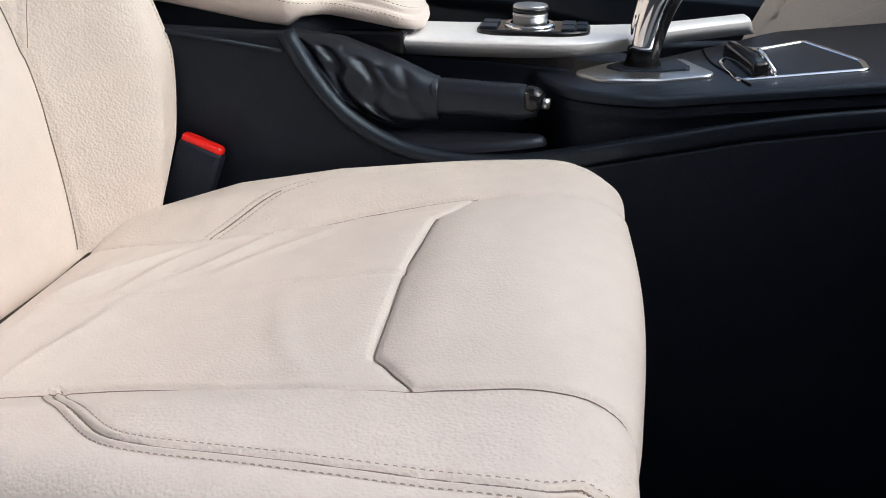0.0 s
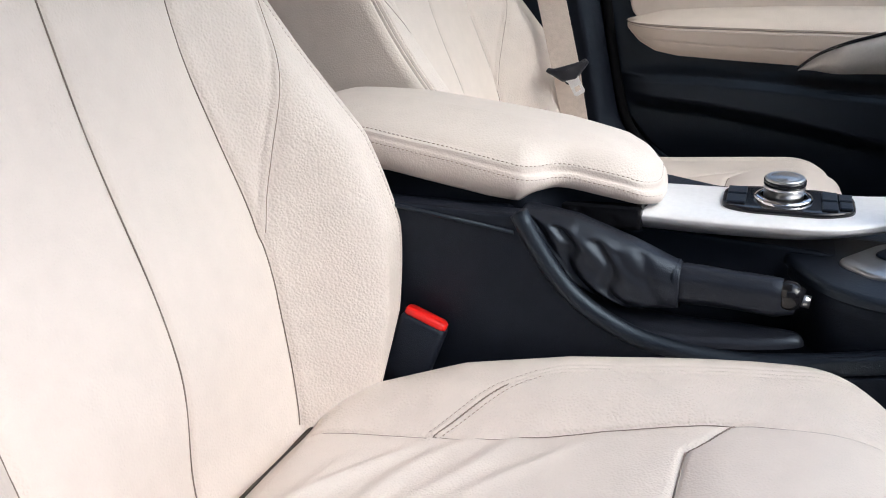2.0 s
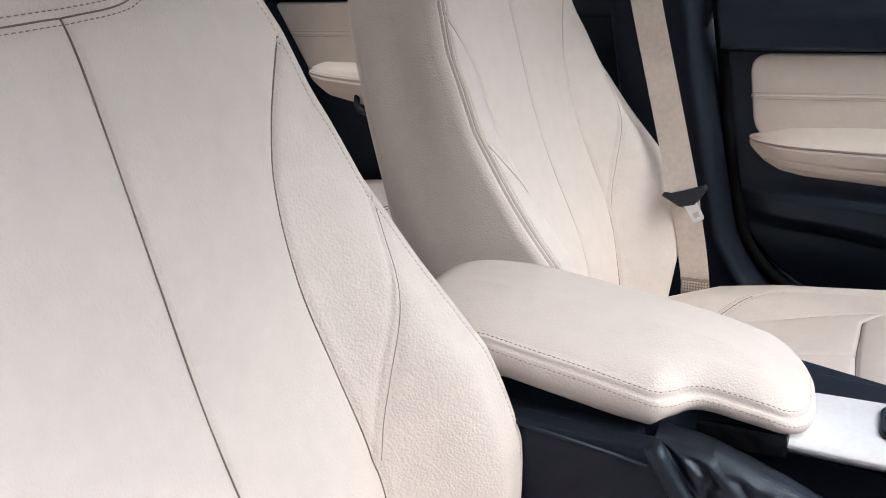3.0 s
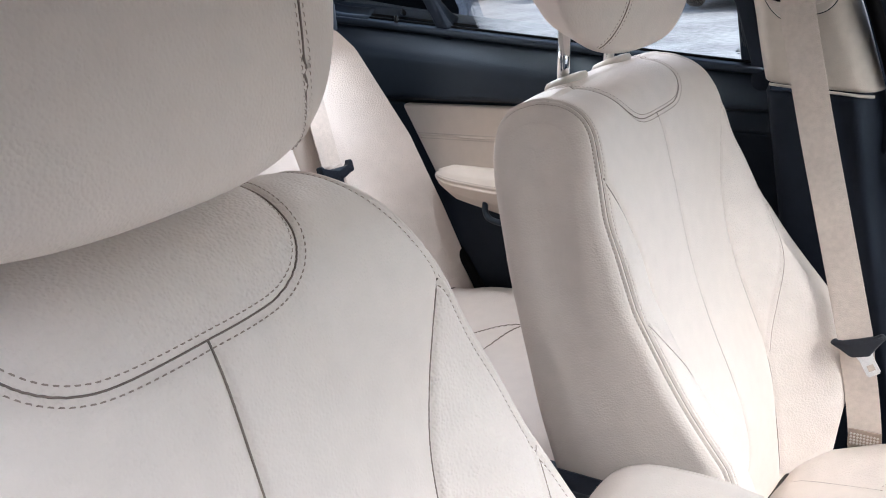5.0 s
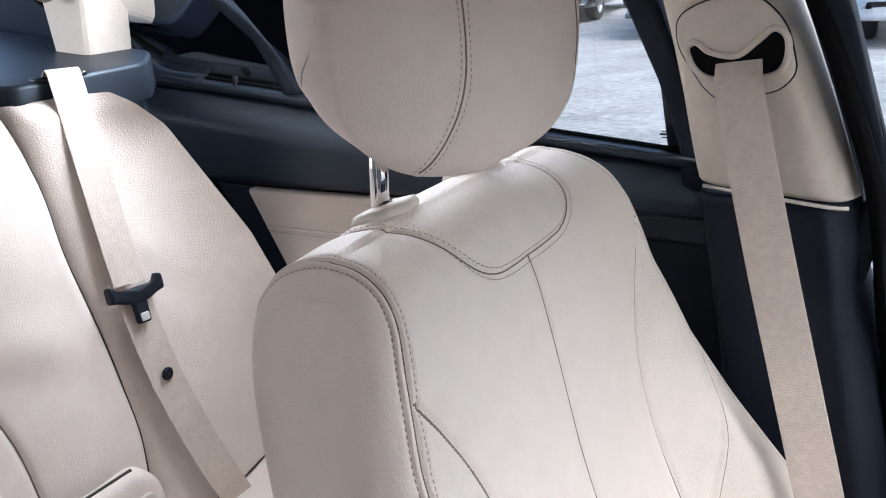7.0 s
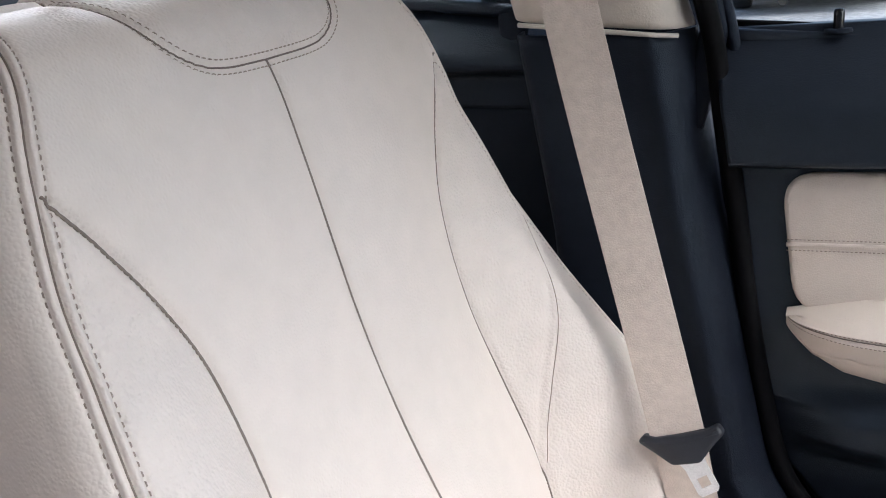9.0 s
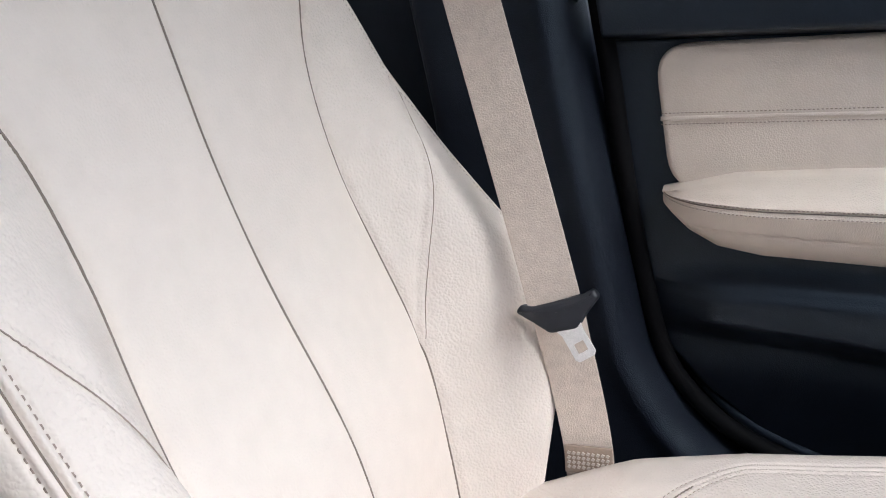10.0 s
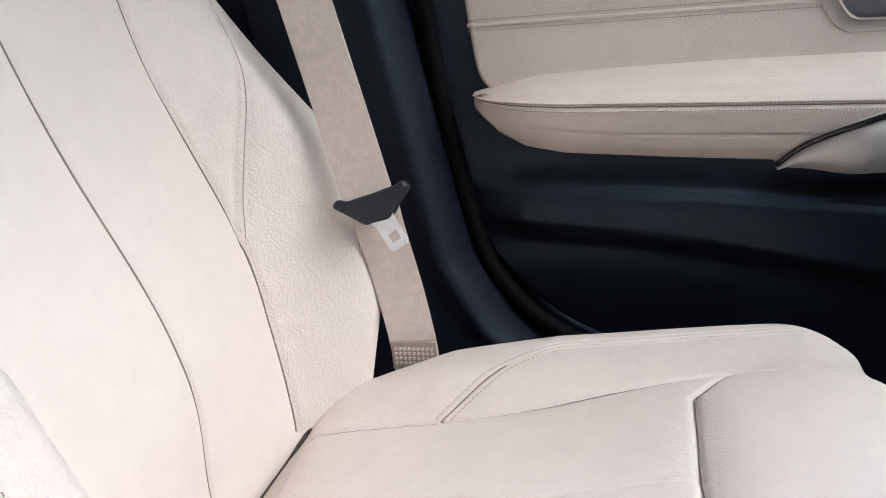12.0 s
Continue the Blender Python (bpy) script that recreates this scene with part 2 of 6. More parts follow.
def pad(outline, place, depth, r, crown=0.0, back=0.0, seg=5, holes=6):
    """A padded panel: a closed outline (counter-clockwise, in a, b) raised by depth with rounded edges of radius r.
    place(a, b, h) gives world points for heights h above the panel's plane."""
    o = np.array(outline, float)
    rings = [(o, np.full(len(o), -back))]
    for k in range(seg + 1):
        a = math.pi / 2 * k / seg
        rings.append((inset(o, r * (1 - math.cos(a))), np.full(len(o), depth - r + r * math.sin(a))))
    last, mid = rings[-1][0], rings[-1][0].mean(0)
    for k in range(1, holes):
        s = k / holes
        rings.append((last + (mid - last) * s, np.full(len(o), depth + crown * (1 - (1 - s) ** 2))))
    v = np.stack([place(q[:, 0], q[:, 1], h) for q, h in rings])
    f = [tuple(q) for q in grid_faces(len(rings), len(o), True)]
    v = np.vstack([v.reshape(-1, 3), place(mid[None, 0], mid[None, 1], np.array([depth + crown])).reshape(1, 3)])
    n, k = len(o), (len(rings) - 1) * len(o)
    f += [(k + j, k + (j + 1) % n, k + n) for j in range(n)]
    me = mesh_of(v, f)
    bm = bmesh.new()
    bm.from_mesh(me)
    bmesh.ops.recalc_face_normals(bm, faces=bm.faces)
    bm.to_mesh(me)
    bm.free()
    return me


def stitches(path, up, length=0.0034, gap=0.0013, wide=0.0009, tall=0.0006):
    """Small thread stitches along a 3D path, joined; up: the surface normals along it."""
    p = np.array(path, float)
    run = np.r_[0, np.cumsum(np.linalg.norm(np.diff(p, axis=0), axis=1))]
    u = np.broadcast_to(np.array(up, float), p.shape)
    count = max(1, int(run[-1] / (length + gap)))
    verts, faces = [], []
    for k in range(count):
        s0 = k * (length + gap)
        ends = np.array([[np.interp(s, run, p[:, c]) for c in range(3)] for s in (s0, s0 + length)])
        nn = np.array([np.interp(s0, run, u[:, c]) for c in range(3)])
        nn /= max(np.linalg.norm(nn), 1e-9)
        d = ends[1] - ends[0]
        side = np.cross(nn, d / max(np.linalg.norm(d), 1e-9)) * wide / 2
        mid = ends.mean(0) + nn * tall
        b = len(verts)
        verts += [ends[0] - nn * tall, mid + side - d * 0.3, mid + side + d * 0.3, ends[1] - nn * tall, mid - side + d * 0.3, mid - side - d * 0.3,
                  mid + nn * tall * 0.6 - d * 0.25, mid + nn * tall * 0.6 + d * 0.25]
        faces += [(b, b + 1, b + 6), (b + 1, b + 2, b + 7, b + 6), (b + 2, b + 3, b + 7), (b + 3, b + 4, b + 7), (b + 4, b + 5, b + 6, b + 7), (b + 5, b, b + 6)]
    return mesh_of(verts, [q[::-1] for q in faces])


def smooth_all(bm):
    for f in bm.faces:
        f.smooth = True
    return bm


class Cover:
    """A sewn cover pulled over a form: a profile in (x, z) run from the front's foot up, over and down behind, as wide as width(),
    swollen by swell(), with rounded edges and side panels that close towards the profile's middle line."""

    def __init__(self, profile, rows, width, swell, roll, flat=161, turns=13, sides=9, middle=None, side_bulge=0.0, warp=None, mid_width=None):
        self.warp = warp
        self.c = spline(profile, rows)
        t = np.gradient(self.c, axis=0)
        t /= np.linalg.norm(t, axis=1)[:, None]
        self.n = np.stack([t[:, 1], -t[:, 0]], 1)
        self.run = np.r_[0, np.cumsum(np.linalg.norm(np.diff(self.c, axis=0), axis=1))]
        self.width, self.swell, self.roll = width, swell, roll
        self.w = width(self.c, self.run)
        self.m = middle(self.c, self.n, self.run)
        self.side_bulge = side_bulge
        self.mid_w = mid_width(self.m) if mid_width else self.w
        flats = np.linspace(-1, 1, flat)
        arc = np.linspace(0, 1, turns)[1:]
        edge = np.r_[arc, 1 + np.linspace(0, 1, sides)[1:]]
        self.cols = np.r_[-1 - edge[::-1], flats, 1 + edge]
        self.kind = np.r_[np.full(len(edge), -1), np.zeros(flat, int), np.full(len(edge), 1)]

    def point(self, s, q):
        """Places for rows s (index, may be fractional) and lateral params q: |q|<1 across, 1 to 2 round the edge, 2 to 3 down the side."""
        i = np.arange(len(self.c))
        get = lambda a: np.stack([np.interp(s, i, a[:, k]) for k in range(a.shape[1])], -1)
        c, n, m = get(self.c), get(self.n), get(self.m)
        w, run = np.interp(s, i, self.w), np.interp(s, i, self.run)
        sign, a = np.sign(q), np.abs(q)
        r = np.minimum(self.roll(c) if callable(self.roll) else self.roll, w * 0.45)
        th = np.clip(a - 1, 0, 1) * np.pi / 2
        y = sign * np.where(a < 1, a * (w - r), w - r + r * np.sin(th))
        h = self.swell(c, run, np.clip(y, -(w), w), w)
        inward = m - (c + n * h[..., None])
        far = np.maximum(np.linalg.norm(inward, axis=-1), 1e-6)
        inward = inward / far[..., None]
        side = np.clip(a - 2, 0, 1)
        drop = np.where(a > 1, r * (1 - np.cos(th)), 0) + side * np.maximum(far - r, 0)
        drop = np.minimum(drop, far)
        wm = np.interp(s, i, self.mid_w)
        y = y + sign * (wm - w) * step(side, 0, 1) * (a > 2)
        y = y + sign * self.side_bulge * np.sin(np.pi / 2 * side) * (a > 2)
        xz = c + n * h[..., None] + inward * drop[..., None]
        return np.stack([xz[..., 0], y, xz[..., 1]], -1), y, c, run, w

    def build(self, groove, region, names, mat, parent):
        """groove(c, run, y, q, w): depth of seams. region(c, run, y, q, w) gives the number of the part, of names, that a face belongs to."""
        s, q = np.meshgrid(np.arange(len(self.c), dtype=float), self.cols, indexing="ij")
        v, y, c, run, w = self.point(s, q)
        if self.warp:
            v = self.warp(v)
        nrm = np.cross(np.gradient(v, axis=0), np.gradient(v, axis=1))
        nrm /= np.maximum(np.linalg.norm(nrm, axis=-1), 1e-12)[..., None]
        front = nrm[len(self.c) // 4, len(self.cols) // 2]
        out = np.array([self.n[len(self.c) // 4][0], 0, self.n[len(self.c) // 4][1]])
        turn = 1 if front @ out > 0 else -1
        v = v - turn * nrm * groove(c, run, y, q, w)[..., None]
        nrm = np.cross(np.gradient(v, axis=0), np.gradient(v, axis=1)) * turn
        nrm /= np.maximum(np.linalg.norm(nrm, axis=-1), 1e-12)[..., None]
        self.v, self.nv = v, nrm
        rows, cols = s.shape
        f = grid_faces(rows, cols)
        mid = lambda a: a[:-1, :-1] * 0.25 + a[1:, :-1] * 0.25 + a[:-1, 1:] * 0.25 + a[1:, 1:] * 0.25
        which = region(np.stack([mid(c[..., 0]), mid(c[..., 1])], -1), mid(run), mid(y), mid(q), mid(w)).reshape(-1)
        v, nrm = v.reshape(-1, 3), nrm.reshape(-1, 3)
        made = []
        for k, name in enumerate(names):
            own = f[which == k]
            if not len(own):
                continue
            used, inv = np.unique(own, return_inverse=True)
            own = inv.reshape(own.shape)
            hide = leather_grained if name in ("bolster", "collar", "cushion_bolster", "backrest_wing") else mat
            made.append(part(name, mesh_of(v[used], own if turn < 0 else own[:, ::-1], True, nrm[used]), hide, parent))
        return made

    def follow(self, s, q, lift=0.0):
        """A path over the cover's built surface, and the normals along it."""
        s, q = np.asarray(s, float), np.asarray(q, float)
        j = np.interp(q, self.cols, np.arange(len(self.cols)))
        i0, j0 = np.clip(s.astype(int), 0, len(self.c) - 2), np.clip(j.astype(int), 0, len(self.cols) - 2)
        a, b = (s - i0)[:, None], (j - j0)[:, None]
        at = lambda g: g[i0, j0] * (1 - a) * (1 - b) + g[i0 + 1, j0] * a * (1 - b) + g[i0, j0 + 1] * (1 - a) * b + g[i0 + 1, j0 + 1] * a * b
        nn = at(self.nv)
        return at(self.v) + nn * lift, nn

    def lay(self, poly):
        """Rows and lateral params of a line given as (y, run)."""
        k = line(poly, max(60, int(len(poly) * 4)))
        s = np.interp(k[:, 1], self.run, np.arange(len(self.c)))
        r = np.broadcast_to(self.roll(self.c) if callable(self.roll) else self.roll, len(self.c))
        r = np.interp(s, np.arange(len(self.c)), r)
        flat = np.interp(s, np.arange(len(self.c)), self.w) - r
        a = np.abs(k[:, 0])
        q = np.where(a < flat, a / flat, 1 + np.arcsin(np.clip((a - flat) / r, 0, 1)) * 2 / np.pi)
        return s, np.sign(k[:, 0]) * q

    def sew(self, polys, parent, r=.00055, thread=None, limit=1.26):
        """A dark line in the bottom of each seam: the groove's shade put into colour."""
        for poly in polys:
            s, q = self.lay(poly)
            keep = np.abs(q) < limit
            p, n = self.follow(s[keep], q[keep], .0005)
            part("seam", bar(p, circle(r, 6), (.31, .22, .92)), thread or seam_shade, parent, "dark seam shade line")

# ---- front seats ----
BACK = [(-.008, .41), (.002, .455), (.007, .496), (-.013, .60), (-.034, .70), (-.056, .80), (-.076, .90), (-.095, 1.0), (-.109, 1.06), (-.129, 1.098), (-.163, 1.117),
        (-.205, 1.118), (-.236, 1.102), (-.246, 1.06), (-.226, .95), (-.207, .87), (-.180, .76), (-.152, .66), (-.13, .55), (-.12, .40)]
_c = spline(BACK, 420)
_run = np.r_[0, np.cumsum(np.linalg.norm(np.diff(_c, axis=0), axis=1))]
BACK_TOP = float(_run[np.argmax(_c[:, 1])])
RISE = lambda z: np.interp(z, _c[: np.argmax(_c[:, 1]), 1], _run[: np.argmax(_c[:, 1])])
BOLSTER_SEAM = spline([(.226, 1.066), (.214, 1.048), (.190, 1.008), (.166, .966), (.149, .92), (.143, .85), (.149, .768), (.153, .68), (.151, .594), (.140, .485)], 60)
LENS_SEAM = spline([(.234, .885), (.219, .85), (.198, .80), (.176, .745), (.155, .675)], 30)


BACK_W = ((.40, .165), (.49, .20), (.54, .235), (.58, .254), (.63, .266), (.70, .268), (.78, .262), (.88, .244), (.97, .226), (1.02, .217), (1.053, .209),
          (1.084, .198), (1.10, .190), (1.12, .178))


def back_width(c, run):
    z, w = zip(*BACK_W)
    u = np.where(run < BACK_TOP, run, BACK_TOP * (1 - (run - BACK_TOP) / (run[-1] - BACK_TOP)))
    w = np.interp(np.interp(u, run, c[:, 1]), z, w)
    return np.convolve(np.pad(w, 6, mode="edge"), np.ones(13) / 13, "valid")


def back_swell(c, run, y, w, dish=0.0):
    z = c[..., 1]
    ahead = run < BACK_TOP
    rise = np.interp(z, (.42, .50, .56, .64, .73, .82, .90, 1.0), (.045, .06, .078, .086, .078, .045, .018, 0.0))
    inner = np.interp(z, (.49, .6, .7, .85, .92, 1.0), (.138, .148, .15, .142, .15, .2))
    crest = step(np.abs(y), inner, inner + np.maximum(0.06, (w - inner) * 0.62)) * rise
    pillow = .006 * np.cos(np.clip(y / .14, -1, 1) * np.pi / 2) * step(z, .5, .6)
    lumbar = .010 * np.exp(-((z - .66) / .10) ** 2) - .016 * np.cos(np.clip(y / .15, -1, 1) * np.pi / 2) * (1 - step(z, .50, .63))
    pillow = pillow - dish * np.cos(np.clip(y / .19, -1, 1) * np.pi / 2) * step(z, .66, .92) * (1 - .4 * step(z, 1.06, 1.11))
    return np.where(ahead, crest + pillow + lumbar, 0)


def sloped(v, slope):
    """Shoulders that fall away from the middle."""
    v = v.copy()
    v[..., 2] -= slope * (np.abs(v[..., 1]) / .20) ** 3 * step(v[..., 2], .98, 1.117)
    return v


def back_roll(c):
    return .024 + 0 * c[..., 1]


def piping_at(c):
    return 1.32 - .12 * step(c[..., 1], 1.05, 1.11)


def mirror_middle(top):
    def middle(c, n, run):
        u = np.where(run < top, (top - run) / top, (run - top) / (run[-1] - top))
        other = np.where(run < top, top + u * (run[-1] - top), top * (1 - u))
        o = np.stack([np.interp(other, run, c[:, k]) for k in (0, 1)], 1)
        m = (c + o) / 2
        m[:, 1] -= 0.05 * np.exp(-(u / 0.12) ** 2)
        return m
    return middle


def piped(d):
    """A seam between two raised ridges, with a sunk stitch line outside each."""
    return .0022 * np.exp(-(d / .0013) ** 2) - .0013 * np.exp(-((d - .0031) / .0017) ** 2) + .0015 * np.exp(-((d - .0060) / .0014) ** 2)


def welt_of(points, lines):
    """A thin raised welt with a shallow fall on both sides."""
    out = np.zeros(len(points))
    for poly in lines:
        d = near(points, poly)
        out += .0030 * np.exp(-(d / .0060) ** 2) - .0030 * np.exp(-(d / .0017) ** 2)
    return out


def groove_of(points, seams):
    out = np.zeros(len(points))
    for poly, depth, wide in seams:
        d = near(points, poly)
        if wide < .0017:
            out += piped(d)
            continue
        out = np.maximum(out, depth * np.exp(-(d / wide) ** 2))
        out += .0014 * np.exp(-(d / .010) ** 2)
    return out


COLLAR_HALF = [(0, 0), (.045, .001), (.068, .006), (.085, .017), (.096, .033), (.102, .055), (.108, .085), (.122, .14)]


def front_seat(at, label, group, recline=0.0, creased=1.0, bolster=1.0, dish=0.0, wider=0.004, nose=0.0, middle_y=0.0, slope=.018, seam_r=.0007, head_at=(.025, .005, 0)):
    seat = thing("front_seat", label, "seat", group, at)
    cover = Cover(BACK, 420, lambda c, run: back_width(c, run) + wider * (1 + 1.5 * step(c[:, 1], .75, .95)), lambda c, run, y, w: back_swell(c, run, y, w, dish), back_roll, flat=271, turns=33, sides=9, middle=mirror_middle(BACK_TOP), side_bulge=.006, warp=lambda v: sloped(v, slope), mid_width=lambda m: np.interp(m[:, 1] + .01, *zip(*BACK_W)) + wider)
    v0 = RISE(1.069)
    collar = np.array([(-a, v0 + b) for a, b in COLLAR_HALF[:0:-1]] + [(a, v0 + b) for a, b in COLLAR_HALF])
    collar = spline(collar, 70)
    seam = np.stack([BOLSTER_SEAM[:, 0], RISE(BOLSTER_SEAM[:, 1])], 1)
    lens = np.stack([LENS_SEAM[:, 0], RISE(LENS_SEAM[:, 1])], 1)
    flip = np.array([-1, 1])
    seams = [(collar, .0022, .0022), (np.array([(0, RISE(.49)), (.004 + min(0, middle_y), RISE(.7)), (.7 * middle_y, RISE(.9)), (.7 * middle_y, v0)]), .0032, .0026), (seam, .0042, .003), (seam * flip, .0042, .003)]

    def groove(c, run, y, q, w):
        flat_at = np.stack([y.ravel(), run.ravel()], 1)
        g = (groove_of(flat_at, seams) + welt_of(flat_at, (lens, lens * flip))).reshape(y.shape) * (run < BACK_TOP + .09) * (1 - step(np.abs(q), 1.15, 1.35))
        piping = np.abs(np.abs(q) - piping_at(c)) * back_roll(c) * 1.57
        g += piped(piping) * (run < BACK_TOP + .07) * (np.abs(q) < 2.15)
        return g

    def region(c, run, y, q, w):
        a = np.abs(y)
        edge = np.interp(run, seam[::-1, 0 + 1], seam[::-1, 0])
        edge = np.where(run > seam[:, 1].max(), 9, edge)
        out = np.where(y < 0, 0, 1)
        out = np.where(a > edge, np.where(y < 0, 2, 3), out)
        lip = v0 + np.interp(a, *zip(*COLLAR_HALF))
        out = np.where((a < .121) & (run > lip) & (run < BACK_TOP + .09), 4, out)
        out = np.where(run > BACK_TOP + .09, 7, out)
        return np.where(np.abs(q) > piping_at(c), np.where(y < 0, 5, 6), out)

    backrest = cover.build(groove, region, ["centre_panel", "centre_panel", "bolster", "bolster", "collar", "side_panel", "side_panel", "back_cover"], leather, seat)
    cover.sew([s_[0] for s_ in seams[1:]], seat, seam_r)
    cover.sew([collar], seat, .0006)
    # fine dark lines put shade beside the raised welts
    cover.sew([lens + np.array([.0024, 0]), lens * flip - np.array([.0024, 0])], seat, .0004, seam_thread)
    # shade in the piping's groove, drawn as a dark tube
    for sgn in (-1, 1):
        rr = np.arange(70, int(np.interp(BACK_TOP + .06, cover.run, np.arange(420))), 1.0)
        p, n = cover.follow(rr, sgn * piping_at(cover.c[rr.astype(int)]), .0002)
        part("seam", bar(p, circle(.0006, 6), (.31, .22, .92)), seam_shade, seat, "dark seam shade line")
    rows = np.arange(60, int(np.interp(BACK_TOP + .06, cover.run, np.arange(420))), 1.0)
    for sgn in (-1, 1):
        for off in (-.0060, .0060):
            at_ = piping_at(cover.c[rows.astype(int)]) + off / (back_roll(cover.c[rows.astype(int)]) * 1.57)
            at_ = np.where(at_ > 2, 2 + (at_ - 2) * .4, at_)
            p, n = cover.follow(rows, sgn * at_, .0002)
            part("stitching", stitches(p, n), seam_thread, seat, "taupe thread stitching", "stuff")
    # collar stitching on both sides of its seam
    i_of = lambda run: np.interp(run, cover.run, np.arange(420))
    for off in (-.0048, .0048):
        t = np.gradient(collar, axis=0)
        t /= np.linalg.norm(t, axis=1)[:, None]
        k = collar + off * np.stack([-t[:, 1], t[:, 0]], 1)
        s = i_of(k[:, 1])
        q = k[:, 0] / (np.interp(s, np.arange(420), cover.w) - back_roll(cover.c)[s.astype(int)])
        p, n = cover.follow(s, np.clip(q, -1, 1), .0002)
        part("stitching", stitches(p, n), seam_thread, seat, "taupe thread stitching", "stuff")

    tilting = list(seat.children)

    # cushion
    CUSH = [(.460, .30), (.490, .36), (.514, .43), (.527, .50), (.526, .544), (.505, .563), (.471, .570), (.42, .5645), (.363, .555), (.25, .533), (.15, .515), (.055, .4995), (.026, .490),
            (.008, .474), (-.03, .450), (-.11, .41)]

    def cush_width(c, run):
        w = np.where((c[:, 0] > .4) & (c[:, 1] < .555), np.interp(c[:, 1], (.3, .5, .555), (.21, .224, .232)),
                     np.interp(c[:, 0], (-.1, .0, .08, .15, .25, .35, .43, .47, .50, .52), (.17, .195, .22, .24, .255, .266, .272, .267, .248, .226)))
        return np.convolve(np.pad(w, 8, mode="edge"), np.ones(17) / 17, "valid")

    def cush_swell(c, run, y, w):
        x = c[..., 0]
        up = (c[..., 1] > .5) | (x < .4)
        side = np.interp(x, (.0, .06, .15, .25, .35, .42, .48, .52), (.0, .012, .022, .019, .008, .0, -.004, -.004))
        side = side - nose * step(x, .10, .40)
        crest = step(np.abs(y), .125, .185) * side * bolster
        dish = .006 * np.cos(np.clip(y / .13, -1, 1) * np.pi / 2) * step(x, .02, .1)
        thigh = .006 * step(x, .36, .40) * (1 - step(x, .44, .50)) * np.cos(np.clip(y / .16, -1, 1) * np.pi / 2)
        creases = 0
        for x0, y0, slope, amp in ((.06, .02, .55, .0022), (.10, .05, .62, .0028), (.15, .06, .6, .0022), (.20, .08, .7, .0018), (.12, -.06, .4, .002), (.05, -.05, .5, .002),
                                   (.24, .07, .75, .0014), (.30, -.08, -.5, .0012)):
            d = (x - x0) - slope * (y - y0) + .006 * np.sin(38 * (y - y0) + 90 * x0)
            creases = creases + 1.8 * amp * np.exp(-(d / .011) ** 2) * np.exp(-((y - y0) / .055) ** 2)
        return np.where(up, crest + dish + thigh + creases * creased, 0)

    def cush_middle(c, n, run):
        return np.stack([np.minimum(c[:, 0], .40), np.full(len(c), .33)], 1)

    base = Cover(CUSH, 330, cush_width, cush_swell, .032, flat=361, turns=45, sides=8, middle=cush_middle, side_bulge=.004)
    x_run = lambda x: np.interp(-np.asarray(x), -base.c[90:, 0], base.run[90:])
    inner = spline([(.02, .128), (.15, .125), (.22, .127), (.30, .138), (.39, .150), (.46, .149), (.497, .150), (.515, .168)], 70)
    inner_r = np.stack([inner[:, 1], x_run(inner[:, 0])], 1)
    inner_r[-8:, 1] = np.linspace(inner_r[-9, 1], x_run(.49) - .06, 9)[1:]
    corner = spline([(.397, .151), (.384, .136), (.371, .120), (.3655, .114), (.3635, .106), (.362, .05), (.3605, 0)], 60)
    corner_r = np.stack([corner[:, 1], x_run(corner[:, 0])], 1)
    pipe = spline([(.147, .126), (.180, .158), (.212, .186), (.238, .205), (.265, .213), (.32, .219), (.41, .229), (.47, .232), (.495, .224)], 120)
    pipe_r = np.stack([pipe[:, 1], x_run(pipe[:, 0])], 1)
    pipe_r = np.vstack([pipe_r, [(.226, x_run(.49) - .05), (.218, x_run(.49) - .10), (.212, x_run(.49) - .16)]])
    flip = np.array([-1, 1])
    sew = []
    for m in (np.array([1, 1]), flip):
        sew += [(inner_r * m, .0030, .0026), (corner_r * m, .0036, .0026), (pipe_r * m, .0030, .0016)]
    middle_r = np.array([(0, x_run(.045)), (0, x_run(.2)), (0, x_run(.359))])
    i_c = lambda run: np.interp(run, base.run, np.arange(330))
    def cgroove(c, run, y, q, w):
        flat_at = np.stack([y.ravel(), run.ravel()], 1)
        fold = .0020 * np.exp(-(near(flat_at, middle_r) / .0045) ** 2)
        return (groove_of(flat_at, sew) + fold).reshape(y.shape) * (np.abs(q) < 1.6)

    def cregion(c, run, y, q, w):
        a = np.abs(y)
        edge = np.interp(run, inner_r[::-1, 1], inner_r[::-1, 0])
        back = np.interp(a, corner_r[::-1, 0], corner_r[::-1, 1])
        out = np.where(run < back, 2, np.where(y < 0, 0, 1))
        out = np.where((a > edge), np.where(y < 0, 3, 4), out)
        hem = np.interp(run, pipe_r[::-1, 1], pipe_r[::-1, 0], right=9)
        return np.where((np.abs(q) > 1.6) | (a > hem), np.where(y < 0, 5, 6), out)

    base.build(cgroove, cregion, ["cushion_panel", "cushion_panel", "thigh_panel", "cushion_bolster", "cushion_bolster", "cushion_side", "cushion_side"], leather, seat)
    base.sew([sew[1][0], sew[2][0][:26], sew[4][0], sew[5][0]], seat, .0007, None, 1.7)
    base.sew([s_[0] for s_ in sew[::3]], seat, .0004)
    tn = np.gradient(pipe_r, axis=0)
    tn /= np.linalg.norm(tn, axis=1)[:, None]
